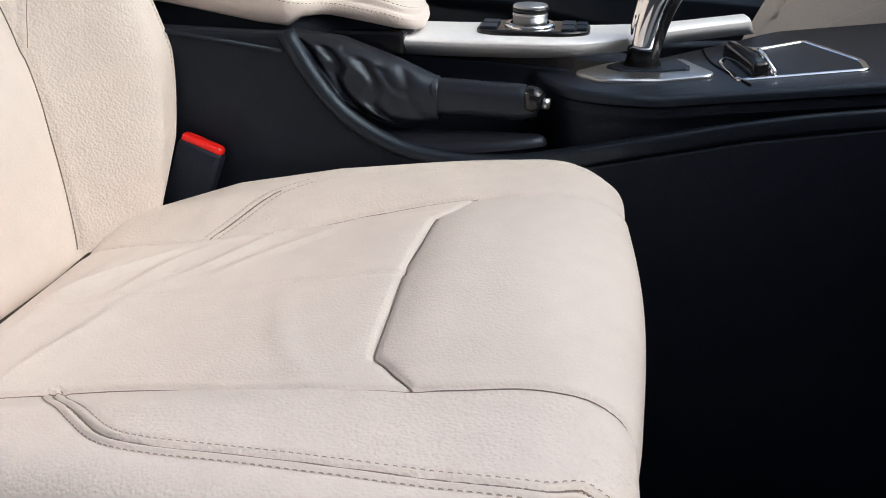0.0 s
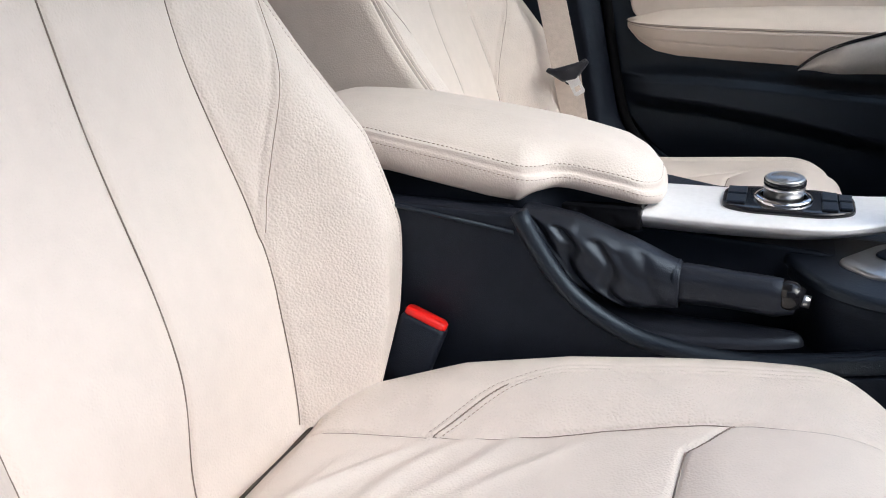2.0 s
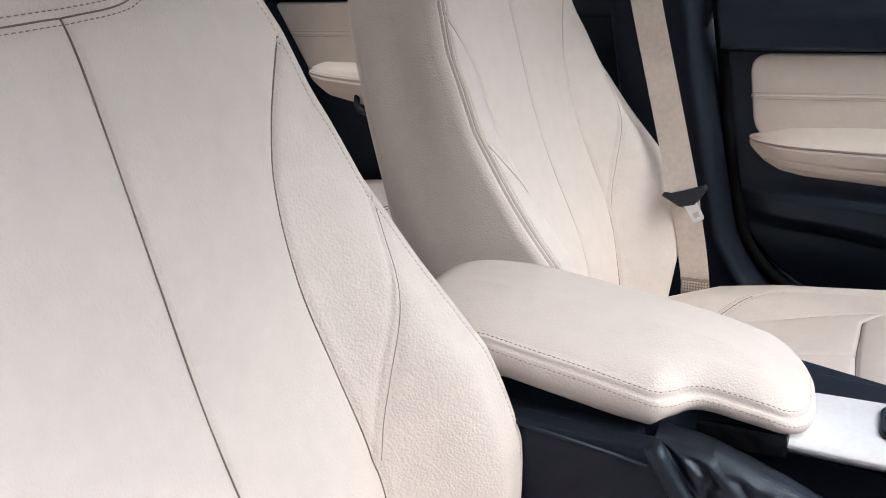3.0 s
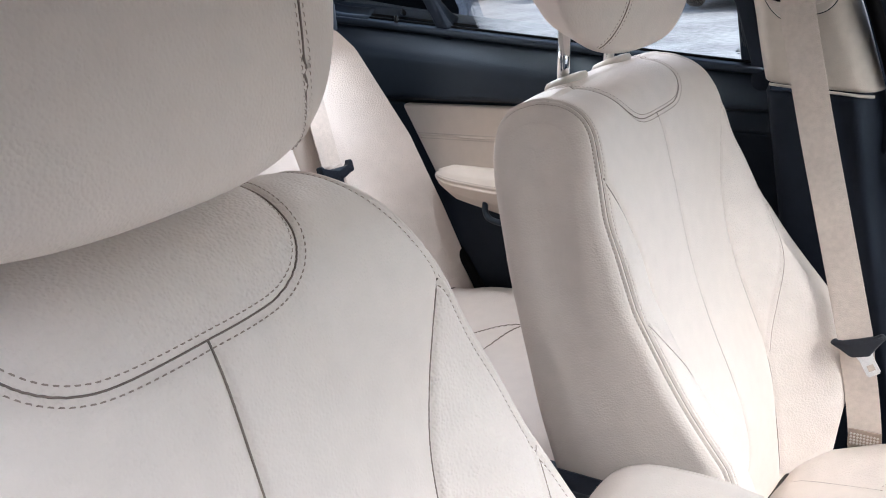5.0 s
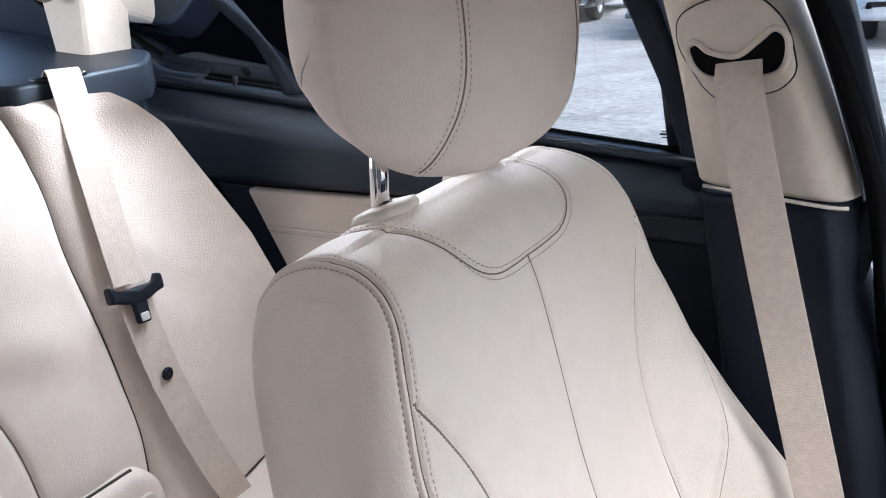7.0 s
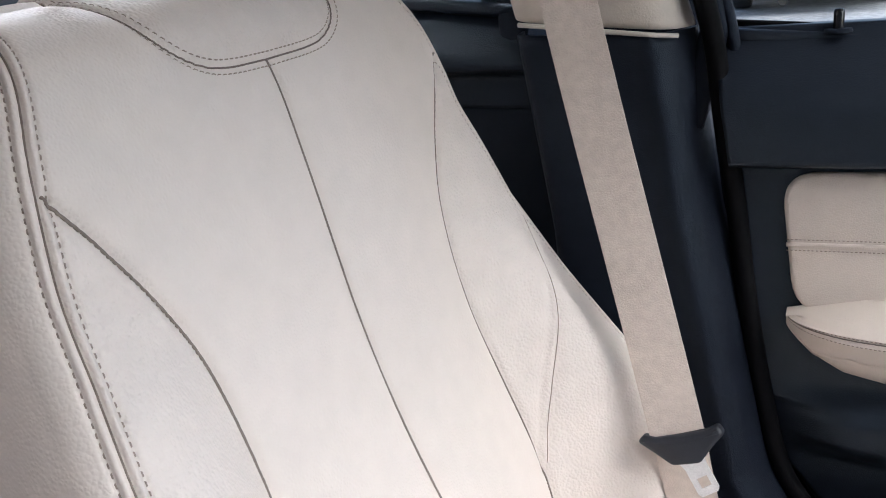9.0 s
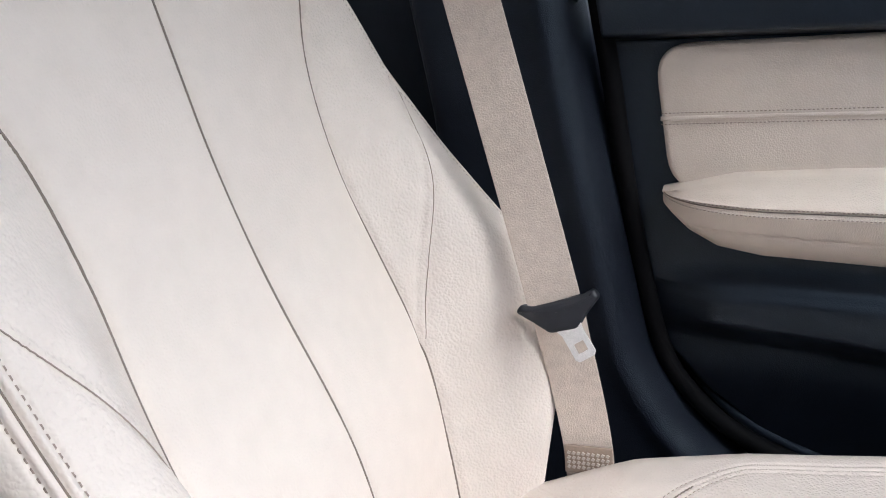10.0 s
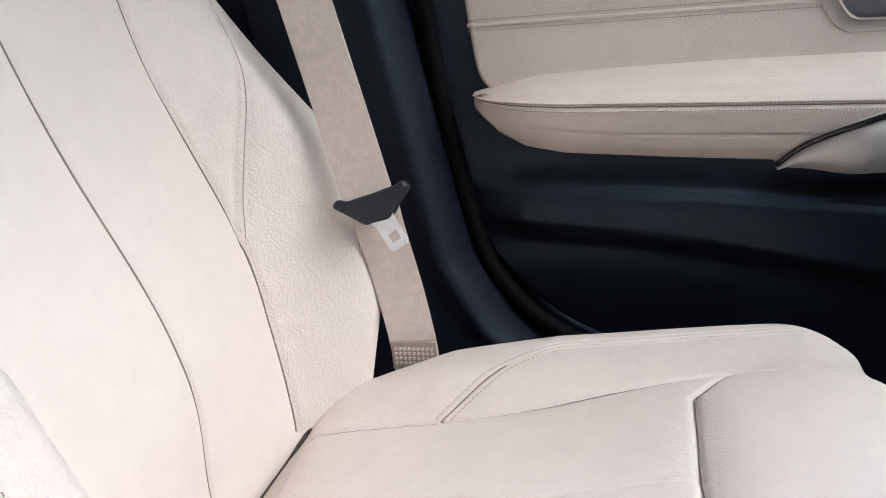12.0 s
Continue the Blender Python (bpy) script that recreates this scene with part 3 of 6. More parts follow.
    for sgn in (-1, 1):
        for off in (-.0060, .0060):
            k = line(pipe_r + off * np.stack([-tn[:, 1], tn[:, 0]], 1), 300)
            k = k[:64] if sgn > 0 else k
            s = i_c(k[:, 1])
            flat_to = np.interp(s, np.arange(330), base.w) - .032
            q = np.where(k[:, 0] < flat_to, k[:, 0] / flat_to, 1 + np.arcsin(np.clip((k[:, 0] - flat_to) / .032, 0, 1)) * 2 / np.pi)
            p, n = base.follow(s, sgn * q, .0002)
            part("stitching", stitches(p, n), seam_thread, seat, "taupe thread stitching", "stuff")
    # shade in the gap between backrest and cushion, drawn as a dark line
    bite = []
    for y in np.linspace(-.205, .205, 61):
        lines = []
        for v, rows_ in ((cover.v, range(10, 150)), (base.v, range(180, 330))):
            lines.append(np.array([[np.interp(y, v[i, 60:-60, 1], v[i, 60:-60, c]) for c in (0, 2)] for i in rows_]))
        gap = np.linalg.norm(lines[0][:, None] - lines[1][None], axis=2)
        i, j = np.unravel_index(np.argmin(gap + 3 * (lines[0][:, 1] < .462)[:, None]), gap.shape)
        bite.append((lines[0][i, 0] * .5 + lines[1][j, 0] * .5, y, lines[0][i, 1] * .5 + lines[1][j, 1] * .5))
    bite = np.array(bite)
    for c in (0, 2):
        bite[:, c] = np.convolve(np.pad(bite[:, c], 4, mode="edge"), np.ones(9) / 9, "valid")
    part("gap_lining", bar(bite + np.array([.0008, 0, .0012]), circle(.0022, 8), (.6, 0, .8)), gap_lining, seat, "dark line for the shade in the seat gap")
    # seat pan and rails under the cushion
    part("seat_pan", box(-.10, .40, -.20, .20, .24, .40, .02, 3), black_plastic, seat, "black plastic seat pan")
    part("side_valance", box(-.16, .38, -.235, -.205, .24, .42, .012, 3), black_plastic, seat, "black plastic valance")
    part("side_valance", box(-.16, .38, .205, .235, .24, .42, .012, 3), black_plastic, seat, "black plastic valance")
    for sgn in (-1, 1):
        part("seat_rail", box(-.20, .42, sgn * .17 - .02, sgn * .17 + .02, .13, .25, .004), satin, seat, "metal seat rail")

    # headrest on two chrome posts
    lower = set(seat.children)
    head = part("headrest", bmesh.new(), leather, seat)
    HEAD = [(-.238, 1.190), (-.218, 1.163), (-.185, 1.143), (-.155, 1.133), (-.132, 1.148), (-.117, 1.19), (-.113, 1.25), (-.122, 1.31), (-.15, 1.352), (-.19, 1.366), (-.225, 1.352),
            (-.245, 1.30), (-.250, 1.24), (-.246, 1.205), (-.239, 1.191)]
    ring = spline(HEAD, 150)
    mid = np.array([-.186, 1.250])
    side = np.unique(np.r_[np.linspace(0, .55, 30), np.linspace(.55, .85, 60), np.sin(np.linspace(np.arcsin(.85), np.pi / 2, 24))])
    us = np.r_[-side[::-1], side[1:]]
    shrink = (1 - np.abs(us) ** 2.9) ** (1 / 2.9)
    xz = mid + (ring - mid)[:, None] * shrink[None, :, None]
    yy = np.repeat(us[None] * .174, 150, 0)
    v = np.stack([xz[..., 0], yy, xz[..., 1]], -1)
    v[..., 0] -= .016 * (yy / .15) ** 2 * step(v[..., 0], -.20, -.14)
    v += np.array(head_at)
    nrm = np.cross(np.gradient(v, axis=0), np.gradient(v, axis=1))
    nrm /= np.maximum(np.linalg.norm(nrm, axis=-1), 1e-12)[..., None]
    if nrm[50, len(us) // 2, 0] * (v[50, len(us) // 2, 0] - mid[0]) < 0:
        nrm = -nrm
    fore = step(np.arange(150.0), 22, 30) * (1 - step(np.arange(150.0), 100, 110))
    hem_at = lambda z: np.interp(z, (1.13, 1.145, 1.20, 1.28, 1.36), (.098, .108, .088, .086, .100))
    yy = yy + head_at[1]
    hem = hem_at(v[..., 2] - head_at[2]) + np.sign(yy) * head_at[1]
    v -= nrm * (piped((np.abs(yy) - hem) * 1.15) * ((np.abs(yy) - hem) > -.03) + 0)[..., None] * fore[:, None, None] * (np.abs(np.abs(yy) - hem) < .02)[..., None]
    which = np.where((np.abs(yy) < hem) & (np.arange(150)[:, None] > 26) & (np.arange(150)[:, None] < 105), 0, np.where(yy < 0, 1, 2))
    f = grid_faces(150, len(us))
    fw = which[:-1, :-1].reshape(-1)
    for k, name in enumerate(("headrest_face", "headrest_side", "headrest_side")):
        own = f[fw == k]
        used, inv = np.unique(own, return_inverse=True)
        bm = bmesh.new()
        bm.from_mesh(mesh_of(v.reshape(-1, 3)[used], inv.reshape(own.shape), True, nrm.reshape(-1, 3)[used]))
        bmesh.ops.recalc_face_normals(bm, faces=bm.faces)
        part(name, smooth_all(bm), leather, head)
    for sgn in (-1, 1):
        for off, kind_ in ((0, 1), (-.0056, 0), (.0056, 0)):
            rows_ = np.arange(28, 104)
            hy = np.array([float(np.interp(0, (np.abs(yy[i]) - hem[i])[len(us) // 2:], yy[i, len(us) // 2:])) for i in rows_]) + off / 1.15
            hy = np.convolve(np.pad(hy, 6, mode="edge"), np.ones(13) / 13, "valid")
            p = np.array([[np.interp(sgn * h, v[i, :, 1], v[i, :, c]) for c in range(3)] for i, h in zip(rows_, hy)])
            n_ = np.array([[np.interp(sgn * h, v[i, :, 1], nrm[i, :, c]) for c in range(3)] for i, h in zip(rows_, hy)])
            if kind_:
                # dark tube for the shade in the headrest's seam
                part("seam", bar(p, circle(.0008, 6), (.31, .9, .32)), seam_shade, head, "dark seam shade line")
            else:
                part("stitching", stitches(p + n_ * .0004, n_), seam_thread, head, "taupe thread stitching", "stuff")
        y = sgn * .070
        part("headrest_post", bar([(-.219, y, 1.09), (-.215, y, 1.13), (-.208, y, 1.20)], circle(.0075, 16), (0, 1, 0)), chrome, seat, "chrome headrest post")
        ring = []
        for k, (r, h) in enumerate(((.031, -.008), (.032, .002), (.029, .0065), (.02, .008), (.008, .0085))):
            a = np.linspace(0, 2 * np.pi, 28, endpoint=False)
            ring.append(np.stack([-.212 + r * .8 * np.cos(a), y + r * np.sin(a), 1.114 + h + .30 * (r * .8 * np.cos(a))], 1))
        part("post_guide", grid_mesh(np.array(ring), closed=True), beige_plastic, seat, "beige plastic guide")
    tilting += [ob for ob in seat.children if ob not in lower]
    for ob in tilting:
        ob.matrix_basis = Matrix.Translation((0, 0, .5)) @ pose(0, 0, 0, 0, -recline, 0) @ Matrix.Translation((0, 0, -.5))
    return seat


driver_seat = front_seat((0, -.38, 0), "cream leather front seat with creased cushion, taupe stitching", "front seats", 0.0, 1.1, middle_y=.009)
passenger_seat = front_seat((-.021, .402, -.037), "cream leather front seat with smooth cushion, taupe stitching", "front seats", 1.3, 0.25, 1.0, .013, .005, .012, -.008, .008, .0010, (.012, .005, .011))


# ---- more mesh helpers for trim ----
def prism(poly, y0, y1, bevel=0.004, seg=2):
    """A polygon in (x, z) run across from y0 to y1."""
    bm = bmesh.new()
    a = [bm.verts.new((x, y0, z)) for x, z in poly]
    b = [bm.verts.new((x, y1, z)) for x, z in poly]
    bm.faces.new(a), bm.faces.new(b[::-1])
    for k in range(len(poly)):
        j = (k + 1) % len(poly)
        bm.faces.new((a[k], b[k], b[j], a[j]))
    bmesh.ops.recalc_face_normals(bm, faces=bm.faces)
    if bevel:
        ends = [e for e in bm.edges if len({round(v.co.y, 5) for v in e.verts}) == 1]
        bmesh.ops.bevel(bm, geom=ends, offset=bevel, segments=seg, profile=0.5, affect="EDGES")
    return bm


def strip(path, across, width, thick=.0016):
    """A flat webbing along a path; across: its width's direction at each point."""
    p, a = np.array(path, float), np.broadcast_to(np.array(across, float), np.shape(path))
    a = a / np.linalg.norm(a, axis=1)[:, None]
    t = np.gradient(p, axis=0)
    n = np.cross(t, a)
    n /= np.linalg.norm(n, axis=1)[:, None]
    ring = [(-.5, -.3), (-.47, -.5), (.47, -.5), (.5, -.3), (.5, .3), (.47, .5), (-.47, .5), (-.5, .3)]
    v = np.stack([p + a * (u * width) + n * (h * thick) for u, h in ring], 1)
    f = [tuple(q) for q in grid_faces(len(p), 8, True)] + [tuple(range(8))[::-1], tuple(range((len(p) - 1) * 8, len(p) * 8))]
    me = mesh_of(v.reshape(-1, 3), f, False)
    bm = bmesh.new()
    bm.from_mesh(me)
    bmesh.ops.recalc_face_normals(bm, faces=bm.faces)
    bm.to_mesh(me)
    bm.free()
    return me


def sheet(xs, zs, depth, thick=.012):
    """A shaped panel: points (x(u, v), y, z(u, v)) given as 2D arrays, with a back at y + thick and closed rims."""
    v = np.stack([xs, depth, zs], -1)
    rows, cols = v.shape[:2]
    back = v + np.array([0, thick, 0])
    f = grid_faces(rows, cols)
    k = rows * cols
    rim = [i * cols for i in range(rows)][::-1] + list(range(cols)) + [i * cols + cols - 1 for i in range(rows)] + [(rows - 1) * cols + j for j in range(cols)][::-1]
    rim = [r for i, r in enumerate(rim) if i == 0 or r != rim[i - 1]]
    sides = [(a, b, b + k, a + k) for a, b in zip(rim, rim[1:] + rim[:1]) if a != b]
    bm = bmesh.new()
    bm.from_mesh(mesh_of(np.vstack([v.reshape(-1, 3), back.reshape(-1, 3)]), [tuple(q) for q in f] + [tuple(q[::-1] + k) for q in f] + sides))
    bmesh.ops.recalc_face_normals(bm, faces=bm.faces)
    return bm


def outline(ctrl, n=120):
    """A closed smooth outline through the points, counter-clockwise."""
    c = [tuple(p) for p in ctrl]
    o = spline(c[-2:] + c + c[:2], n * 3)
    p = np.array(c)
    a = np.argmin(np.linalg.norm(o[: n * 2] - p[0], axis=1))
    run = np.r_[0, np.cumsum(np.linalg.norm(np.diff(o, axis=0), axis=1))]
    # cut one turn
    first = min(range(len(o)), key=lambda i: np.linalg.norm(o[i] - p[0]) + (0 if i < len(o) * .4 else 9))
    last = min(range(len(o)), key=lambda i: np.linalg.norm(o[i] - p[0]) + (0 if i > len(o) * .6 else 9))
    o = line(o[first:last + 1], n + 1)[:-1]
    area = np.sum(o[:, 0] * np.roll(o[:, 1], -1) - np.roll(o[:, 0], -1) * o[:, 1])
    return o if area > 0 else o[::-1]


def rounded_outline(pts, r, n=6):
    """A polygon with rounded corners."""
    p = np.array(pts, float)
    out = []
    for k in range(len(p)):
        a, b, c = p[k - 1], p[k], p[(k + 1) % len(p)]
        u, w = (a - b) / np.linalg.norm(a - b), (c - b) / np.linalg.norm(c - b)
        d = min(r, np.linalg.norm(a - b) * .45, np.linalg.norm(c - b) * .45)
        for i in range(n + 1):
            t = i / n
            out.append((1 - t) ** 2 * (b + u * d) + 2 * t * (1 - t) * b + t * t * (b + w * d))
    ends = np.array(out + out[:1])
    o = line(ends, int(np.clip(np.linalg.norm(np.diff(ends, axis=0), axis=1).sum() / .004, 80, 420)) + 1)[:-1]
    area = np.sum(o[:, 0] * np.roll(o[:, 1], -1) - np.roll(o[:, 0], -1) * o[:, 1])
    return o if area > 0 else o[::-1]


on_door = lambda y: (lambda a, b, h: np.stack([a, np.full_like(a, y) - h, b], -1))
lying = lambda z: (lambda a, b, h: np.stack([a, b, np.full_like(a, z) + h], -1))

def lathe(prof, n=48, at=Matrix()):
    a = np.linspace(0, 2 * np.pi, n, endpoint=False)
    v = np.array([[at @ Vector((r * math.cos(t), r * math.sin(t), h)) for t in a] for r, h in prof])
    me = mesh_of(v.reshape(-1, 3), grid_faces(len(prof), n, True))
    return me


# ---- the setting: ground, cabin floor, roof and walls ----


def setting(name, me, mat, label, category):
    ob = part(name, me, mat, None, label, "structure")
    return tagged(ob, category=category)


setting("ground", mesh_of([(-600, -600, 0), (600, -600, 0), (600, 600, 0), (-600, 600, 0)], [(0, 1, 2, 3)], False), asphalt, "worn pale grey asphalt of a car park", "asphalt")
setting("floor", box(-1.35, 1.55, -.72, .72, .10, .135, .004), carpet, "black carpet of the cabin floor", "carpet")
setting("ceiling", smooth_all(sheet(*np.meshgrid(np.linspace(-1.02, .50, 20), np.linspace(-.62, .62, 14), indexing="ij"), np.zeros((20, 14)))), headliner,
        "pale grey cloth headliner", "headliner")
roof = bpy.data.objects["ceiling"].data
for v in roof.vertices:
    x, y = v.co.x, v.co.z
    v.co = (x, y, 1.385 - .10 * abs(y / .62) ** 3 - .06 * max(0, (x - .1) / .45) ** 2 - .09 * max(0, (-x - .55) / .7) ** 2 + v.co.y * 2)
# rear wall with the parcel shelf; the bulkhead; the near side behind the open doorway
setting("wall_rear", box(-1.62, -1.58, -.72, .72, .10, 1.02, .004), black_plastic, "black boot wall behind the rear seat", "boot wall")
setting("wall_front", box(1.50, 1.55, -.74, .74, .10, .95, .004), carpet, "black carpeted bulkhead", "bulkhead")
setting("wall_side", box(-1.35, -.22, -.80, -.75, .10, .96, .01), black_plastic, "black lining of the near rear door", "door lining")
setting("roof", smooth_all(sheet(*np.meshgrid(np.linspace(-1.05, .53, 20), np.linspace(-.66, .66, 14), indexing="ij"), np.zeros((20, 14)))), dark_paint, "dark painted car roof", "car roof")
for v in bpy.data.objects["roof"].data.vertices:
    x, y = v.co.x, v.co.z
    v.co = (x, y, 1.425 - .10 * abs(y / .66) ** 3 - .06 * max(0, (x - .1) / .45) ** 2 - .09 * max(0, (-x - .55) / .7) ** 2 + v.co.y * 1.2)
setting("bonnet", smooth_all(sheet(*np.meshgrid(np.linspace(1.40, 2.30, 16), np.linspace(-.78, .78, 14), indexing="ij"), np.zeros((16, 14)), .03)), dark_paint, "dark painted bonnet", "bonnet")
for v in bpy.data.objects["bonnet"].data.vertices:
    x, y = v.co.x, v.co.z
    v.co = (x, y, .99 - .10 * ((x - 1.4) / .9) ** 2 - .06 * abs(y / .78) ** 3 - v.co.y)
setting("wall_far", box(-1.60, 2.30, .82, .86, .25, .88, .015), dark_paint, "dark painted far side of the car", "car side")
screen_v = np.array([[(a + (b - a) * k, s * (.62 + .10 * k) * u, zt + (zb - zt) * k) for u in np.linspace(-1, 1, 9)] for k in np.linspace(0, 1, 8) for a, b, zt, zb, s in ((.52, 1.42, 1.36, .96, 1),)])
wind = part("window_front", grid_mesh(screen_v), glass, None, "tinted windscreen glass", "structure")
tagged(wind, category="windscreen")
wind.visible_shadow = False
for sgn in (-1, 1):
    setting("pillar_front", bar(spline([(.50, sgn * .63, 1.335), (.80, sgn * .67, 1.23), (1.1, sgn * .72, 1.08), (1.38, sgn * .76, .93)], 16), rounded(.05, .07, .015, 3)), black_plastic, "black windscreen pillar", "windscreen pillar")
# unseen wall, added only to keep near-side sky light out of the cabin
light_blocker = material("plain dark light blocker", (0.10, 0.095, 0.09), 0.9, vary=0.2, vary_scale=2, grain=0.004, grain_scale=40)
setting("wall_near", box(-4.5, 4.5, -2.3, -2.1, 0, 2.4, .01), light_blocker, "unseen dark wall added to block near-side sky light", "wall")
setting("door_sill", box(-.25, 1.3, -.86, -.70, .10, .33, .02, 3), black_plastic, "black plastic door sill", "door sill")

setting("wing_near", box(1.32, 2.32, -.84, -.80, .28, .90, .02, 3), dark_paint, "dark painted near front wing", "front wing")
setting("nose", box(2.27, 2.36, -.80, .82, .28, .86, .03, 3), dark_paint, "dark painted front end", "front end")
setting("tail", box(-1.70, -1.63, -.80, .82, .28, 1.05, .03, 3), dark_paint, "dark painted rear end", "rear end")
for x in (1.75, -1.22):
    for sy in (-1, 1):
        wh = thing("car_wheel", "black tyre on an alloy rim under the car", "wheel", "car wheels")
        at = pose(x, sy * .74, .31, -90 * sy, 0, 0)
        part("tyre", lathe([(.20, -.10), (.285, -.10), (.31, -.07), (.31, .07), (.285, .10), (.215, .105), (.205, .085)], 40, at), tyre_rubber, wh, "black tyre")
        part("rim", lathe([(.205, .09), (.20, .07), (.06, .085), (.05, .095), (.001, .095)], 40, at), satin, wh, "alloy rim")

# ---- dashboard over the footwells, seen dark at the edge of view ----
dash = thing("dashboard", "black soft-touch dashboard above the footwell", "dashboard")
part("panel", prism([(.98, .62), (1.0, .86), (1.10, .95), (1.5, .98), (1.5, .52), (1.06, .50)], -.73, .73, .02, 3), black_soft, dash)
part("lower_panel", prism([(.93, .46), (1.0, .60), (1.5, .60), (1.5, .40), (1.0, .40)], .16, .73, .015, 3), black_plastic, dash)

# ---- centre console ----
console = thing("centre_console", "black grained plastic centre console with satin silver trim", "console")
rim = spline([(.189, .677), (.207, .643), (.239, .601), (.284, .571), (.331, .557), (.40, .553), (.466, .563), (.571, .585), (.70, .608), (.95, .64)], 60)
near_wall = [(-.28, .13), (1.30, .13), (1.30, .66), (1.02, .645)] + [tuple(p) for p in rim[::-1]] + [(.16, .676), (-.28, .69)]
part("side_wall", prism(near_wall, -.123, -.100, .0045, 3), black_plastic, console)
part("side_wall", prism([(-.28, .13), (1.02, .13), (1.02, .645), (.40, .62), (.19, .655), (-.28, .66)], .125, .150, .004, 3), black_plastic, console)
part("rear_body", box(-.28, .175, -.099, .124, .14, .672, .006), black_plastic, console)
part("core", prism([(.176, .14), (1.02, .14), (1.02, .60), (.60, .60), (.45, .632), (.30, .640), (.176, .648)], -.032, .124, .003), black_plastic, console)
part("recess_floor", prism([(.176, .14), (1.02, .14), (1.02, .56), (.62, .555), (.45, .548), (.33, .54), (.25, .565), (.20, .63), (.176, .66)], -.0995, -.0325, .002), black_plastic, console)
# the lip round the lever's recess, and the joint lines of the side wall
part("recess_rim", bar([(x, -.118, z + .001) for x, z in rim[:44]], circle(.009, 12), (0, 1, 0)), black_soft, console)
part("joint_strip", bar([(-.26, -.1235, .689), (.06, -.1235, .677), (.186, -.1235, .660)], circle(.0022, 8), (0, 1, 0)), black_soft, console)
lower = spline([(.42, -.124, .520), (.518, -.126, .527), (.764, -.128, .548), (1.0, -.13, .565)], 30)
part("lower_flap", prism([(.30, .14), (1.25, .14), (1.25, .65), (1.0, .632), (.746, .607), (.638, .590), (.542, .569), (.45, .548), (.36, .535), (.30, .53)], -.1275, -.1235, .002), black_plastic, console)
ridge = spline([(.40, -.120, .546), (.466, -.1235, .563), (.542, -.124, .580), (.638, -.124, .601), (.746, -.124, .617), (1.0, -.124, .642), (1.28, -.124, .66)], 40)
part("side_ridge", bar(ridge, rounded(.008, .018, .0039, 5)), black_soft, console)
# the deck round the gear selector, raised towards the dashboard
deck_z = lambda a: .622 + .11 * np.maximum(0, a - .55)
deck = outline([(.412, .03), (.420, -.02), (.440, -.07), (.470, -.104), (.52, -.120), (.62, -.121), (.80, -.124), (1.0, -.128), (1.03, .0), (1.0, .14), (.80, .145), (.70, .14), (.64, .10), (.58, .06), (.52, .02), (.47, .0), (.44, .01)], 200)
on_deck = lambda a, b, h: np.stack([a, b, deck_z(a) + h], -1)
part("deck", pad(deck, on_deck, .006, .006, .001, .004), black_soft, console)
part("deck_lip", pad(inset(deck, .004), on_deck, -.006, .002, 0, .016), black_plastic, console)
part("deck_skirt", pad(inset(deck, .013), on_deck, -.010, .002, 0, .085), black_plastic, console)
surround = rounded_outline([(.466, -.048), (.497, -.078), (.600, -.068), (.606, -.058), (.580, .017), (.508, .004)], .012)
part("gear_surround", pad(surround, lambda a, b, h: on_deck(a, b, h + .0065), .004, .003, .001, .002), satin, console, "satin metal gear surround")
well = rounded_outline([(.498, -.030), (.512, -.047), (.582, -.046), (.584, -.036), (.572, .006), (.523, .0)], .008)
part("gear_well", pad(well, lambda a, b, h: on_deck(a, b, h + .0112), .0022, .002, 0, .001), black_soft, console)
joint = spline([(.632, -.105), (.622, -.067), (.609, -.01), (.606, .03), (.606, .065)], 30)
part("deck_joint", bar(on_deck(joint[:, 0], joint[:, 1], np.full(30, .0072)), circle(.0012, 6)), rubber, console)
# cream knee panel beside the console, past the end of the silver band
knee = rounded_outline([(.652, .600), (.672, .652), (.705, .722), (.735, .790), (.80, .850), (1.05, .87), (1.05, .60)], .02)
kp = part("knee_panel", pad(knee, on_door(.165), .030, .014, .002, .0), leather_fine, console, "cream leather knee panel")
part("seam_welt", bar(np.array([(x, .1345, z) for x, z in spline([(.690, .66), (.735, .735), (.79, .80), (.9, .835)], 30)]), circle(.0025, 8), (0, 1, 0)), leather_fine, kp)
# silver trim: a curved band that runs from the armrest to the dashboard
t_low = spline([(.286, -.032), (.37, -.033), (.442, -.025), (.514, .011), (.56, .047), (.62, .085), (.669, .114)], 60)
t_near = spline([(.286, -.048), (.374, -.050), (.46, -.045), (.512, -.017), (.556, .022), (.610, .060), (.659, .092)], 60)
t_far = spline([(.286, .056), (.36, .058), (.44, .058), (.50, .061), (.562, .078), (.61, .104), (.652, .132)], 60)
sec = []
for (lx, ly), (ax, ay), (bx, by), k in zip(t_low, t_near, t_far, np.linspace(0, 1, 60)):
    z = .661 + .004 * step(k, .45, 1.0)
    w = np.array([bx - ax, by - ay])
    u = w / np.linalg.norm(w)
    sec.append([(lx, ly, z - .021), (ax * .6 + lx * .4, ay * .6 + ly * .4, z - .012), (ax, ay, z - .005), (ax + u[0] * .002, ay + u[1] * .002, z - .002), (ax + u[0] * .008, ay + u[1] * .008, z),
                (bx - u[0] * .012, by - u[1] * .012, z + .001), (bx, by, z - .016)])
sec = np.array(sec)
f = [tuple(q) for q in grid_faces(60, 7, True)] + [tuple(range(7))[::-1], tuple(range(59 * 7, 60 * 7))]
me = mesh_of(sec.reshape(-1, 3), f)
bm = bmesh.new()
bm.from_mesh(me)
bmesh.ops.recalc_face_normals(bm, faces=bm.faces)
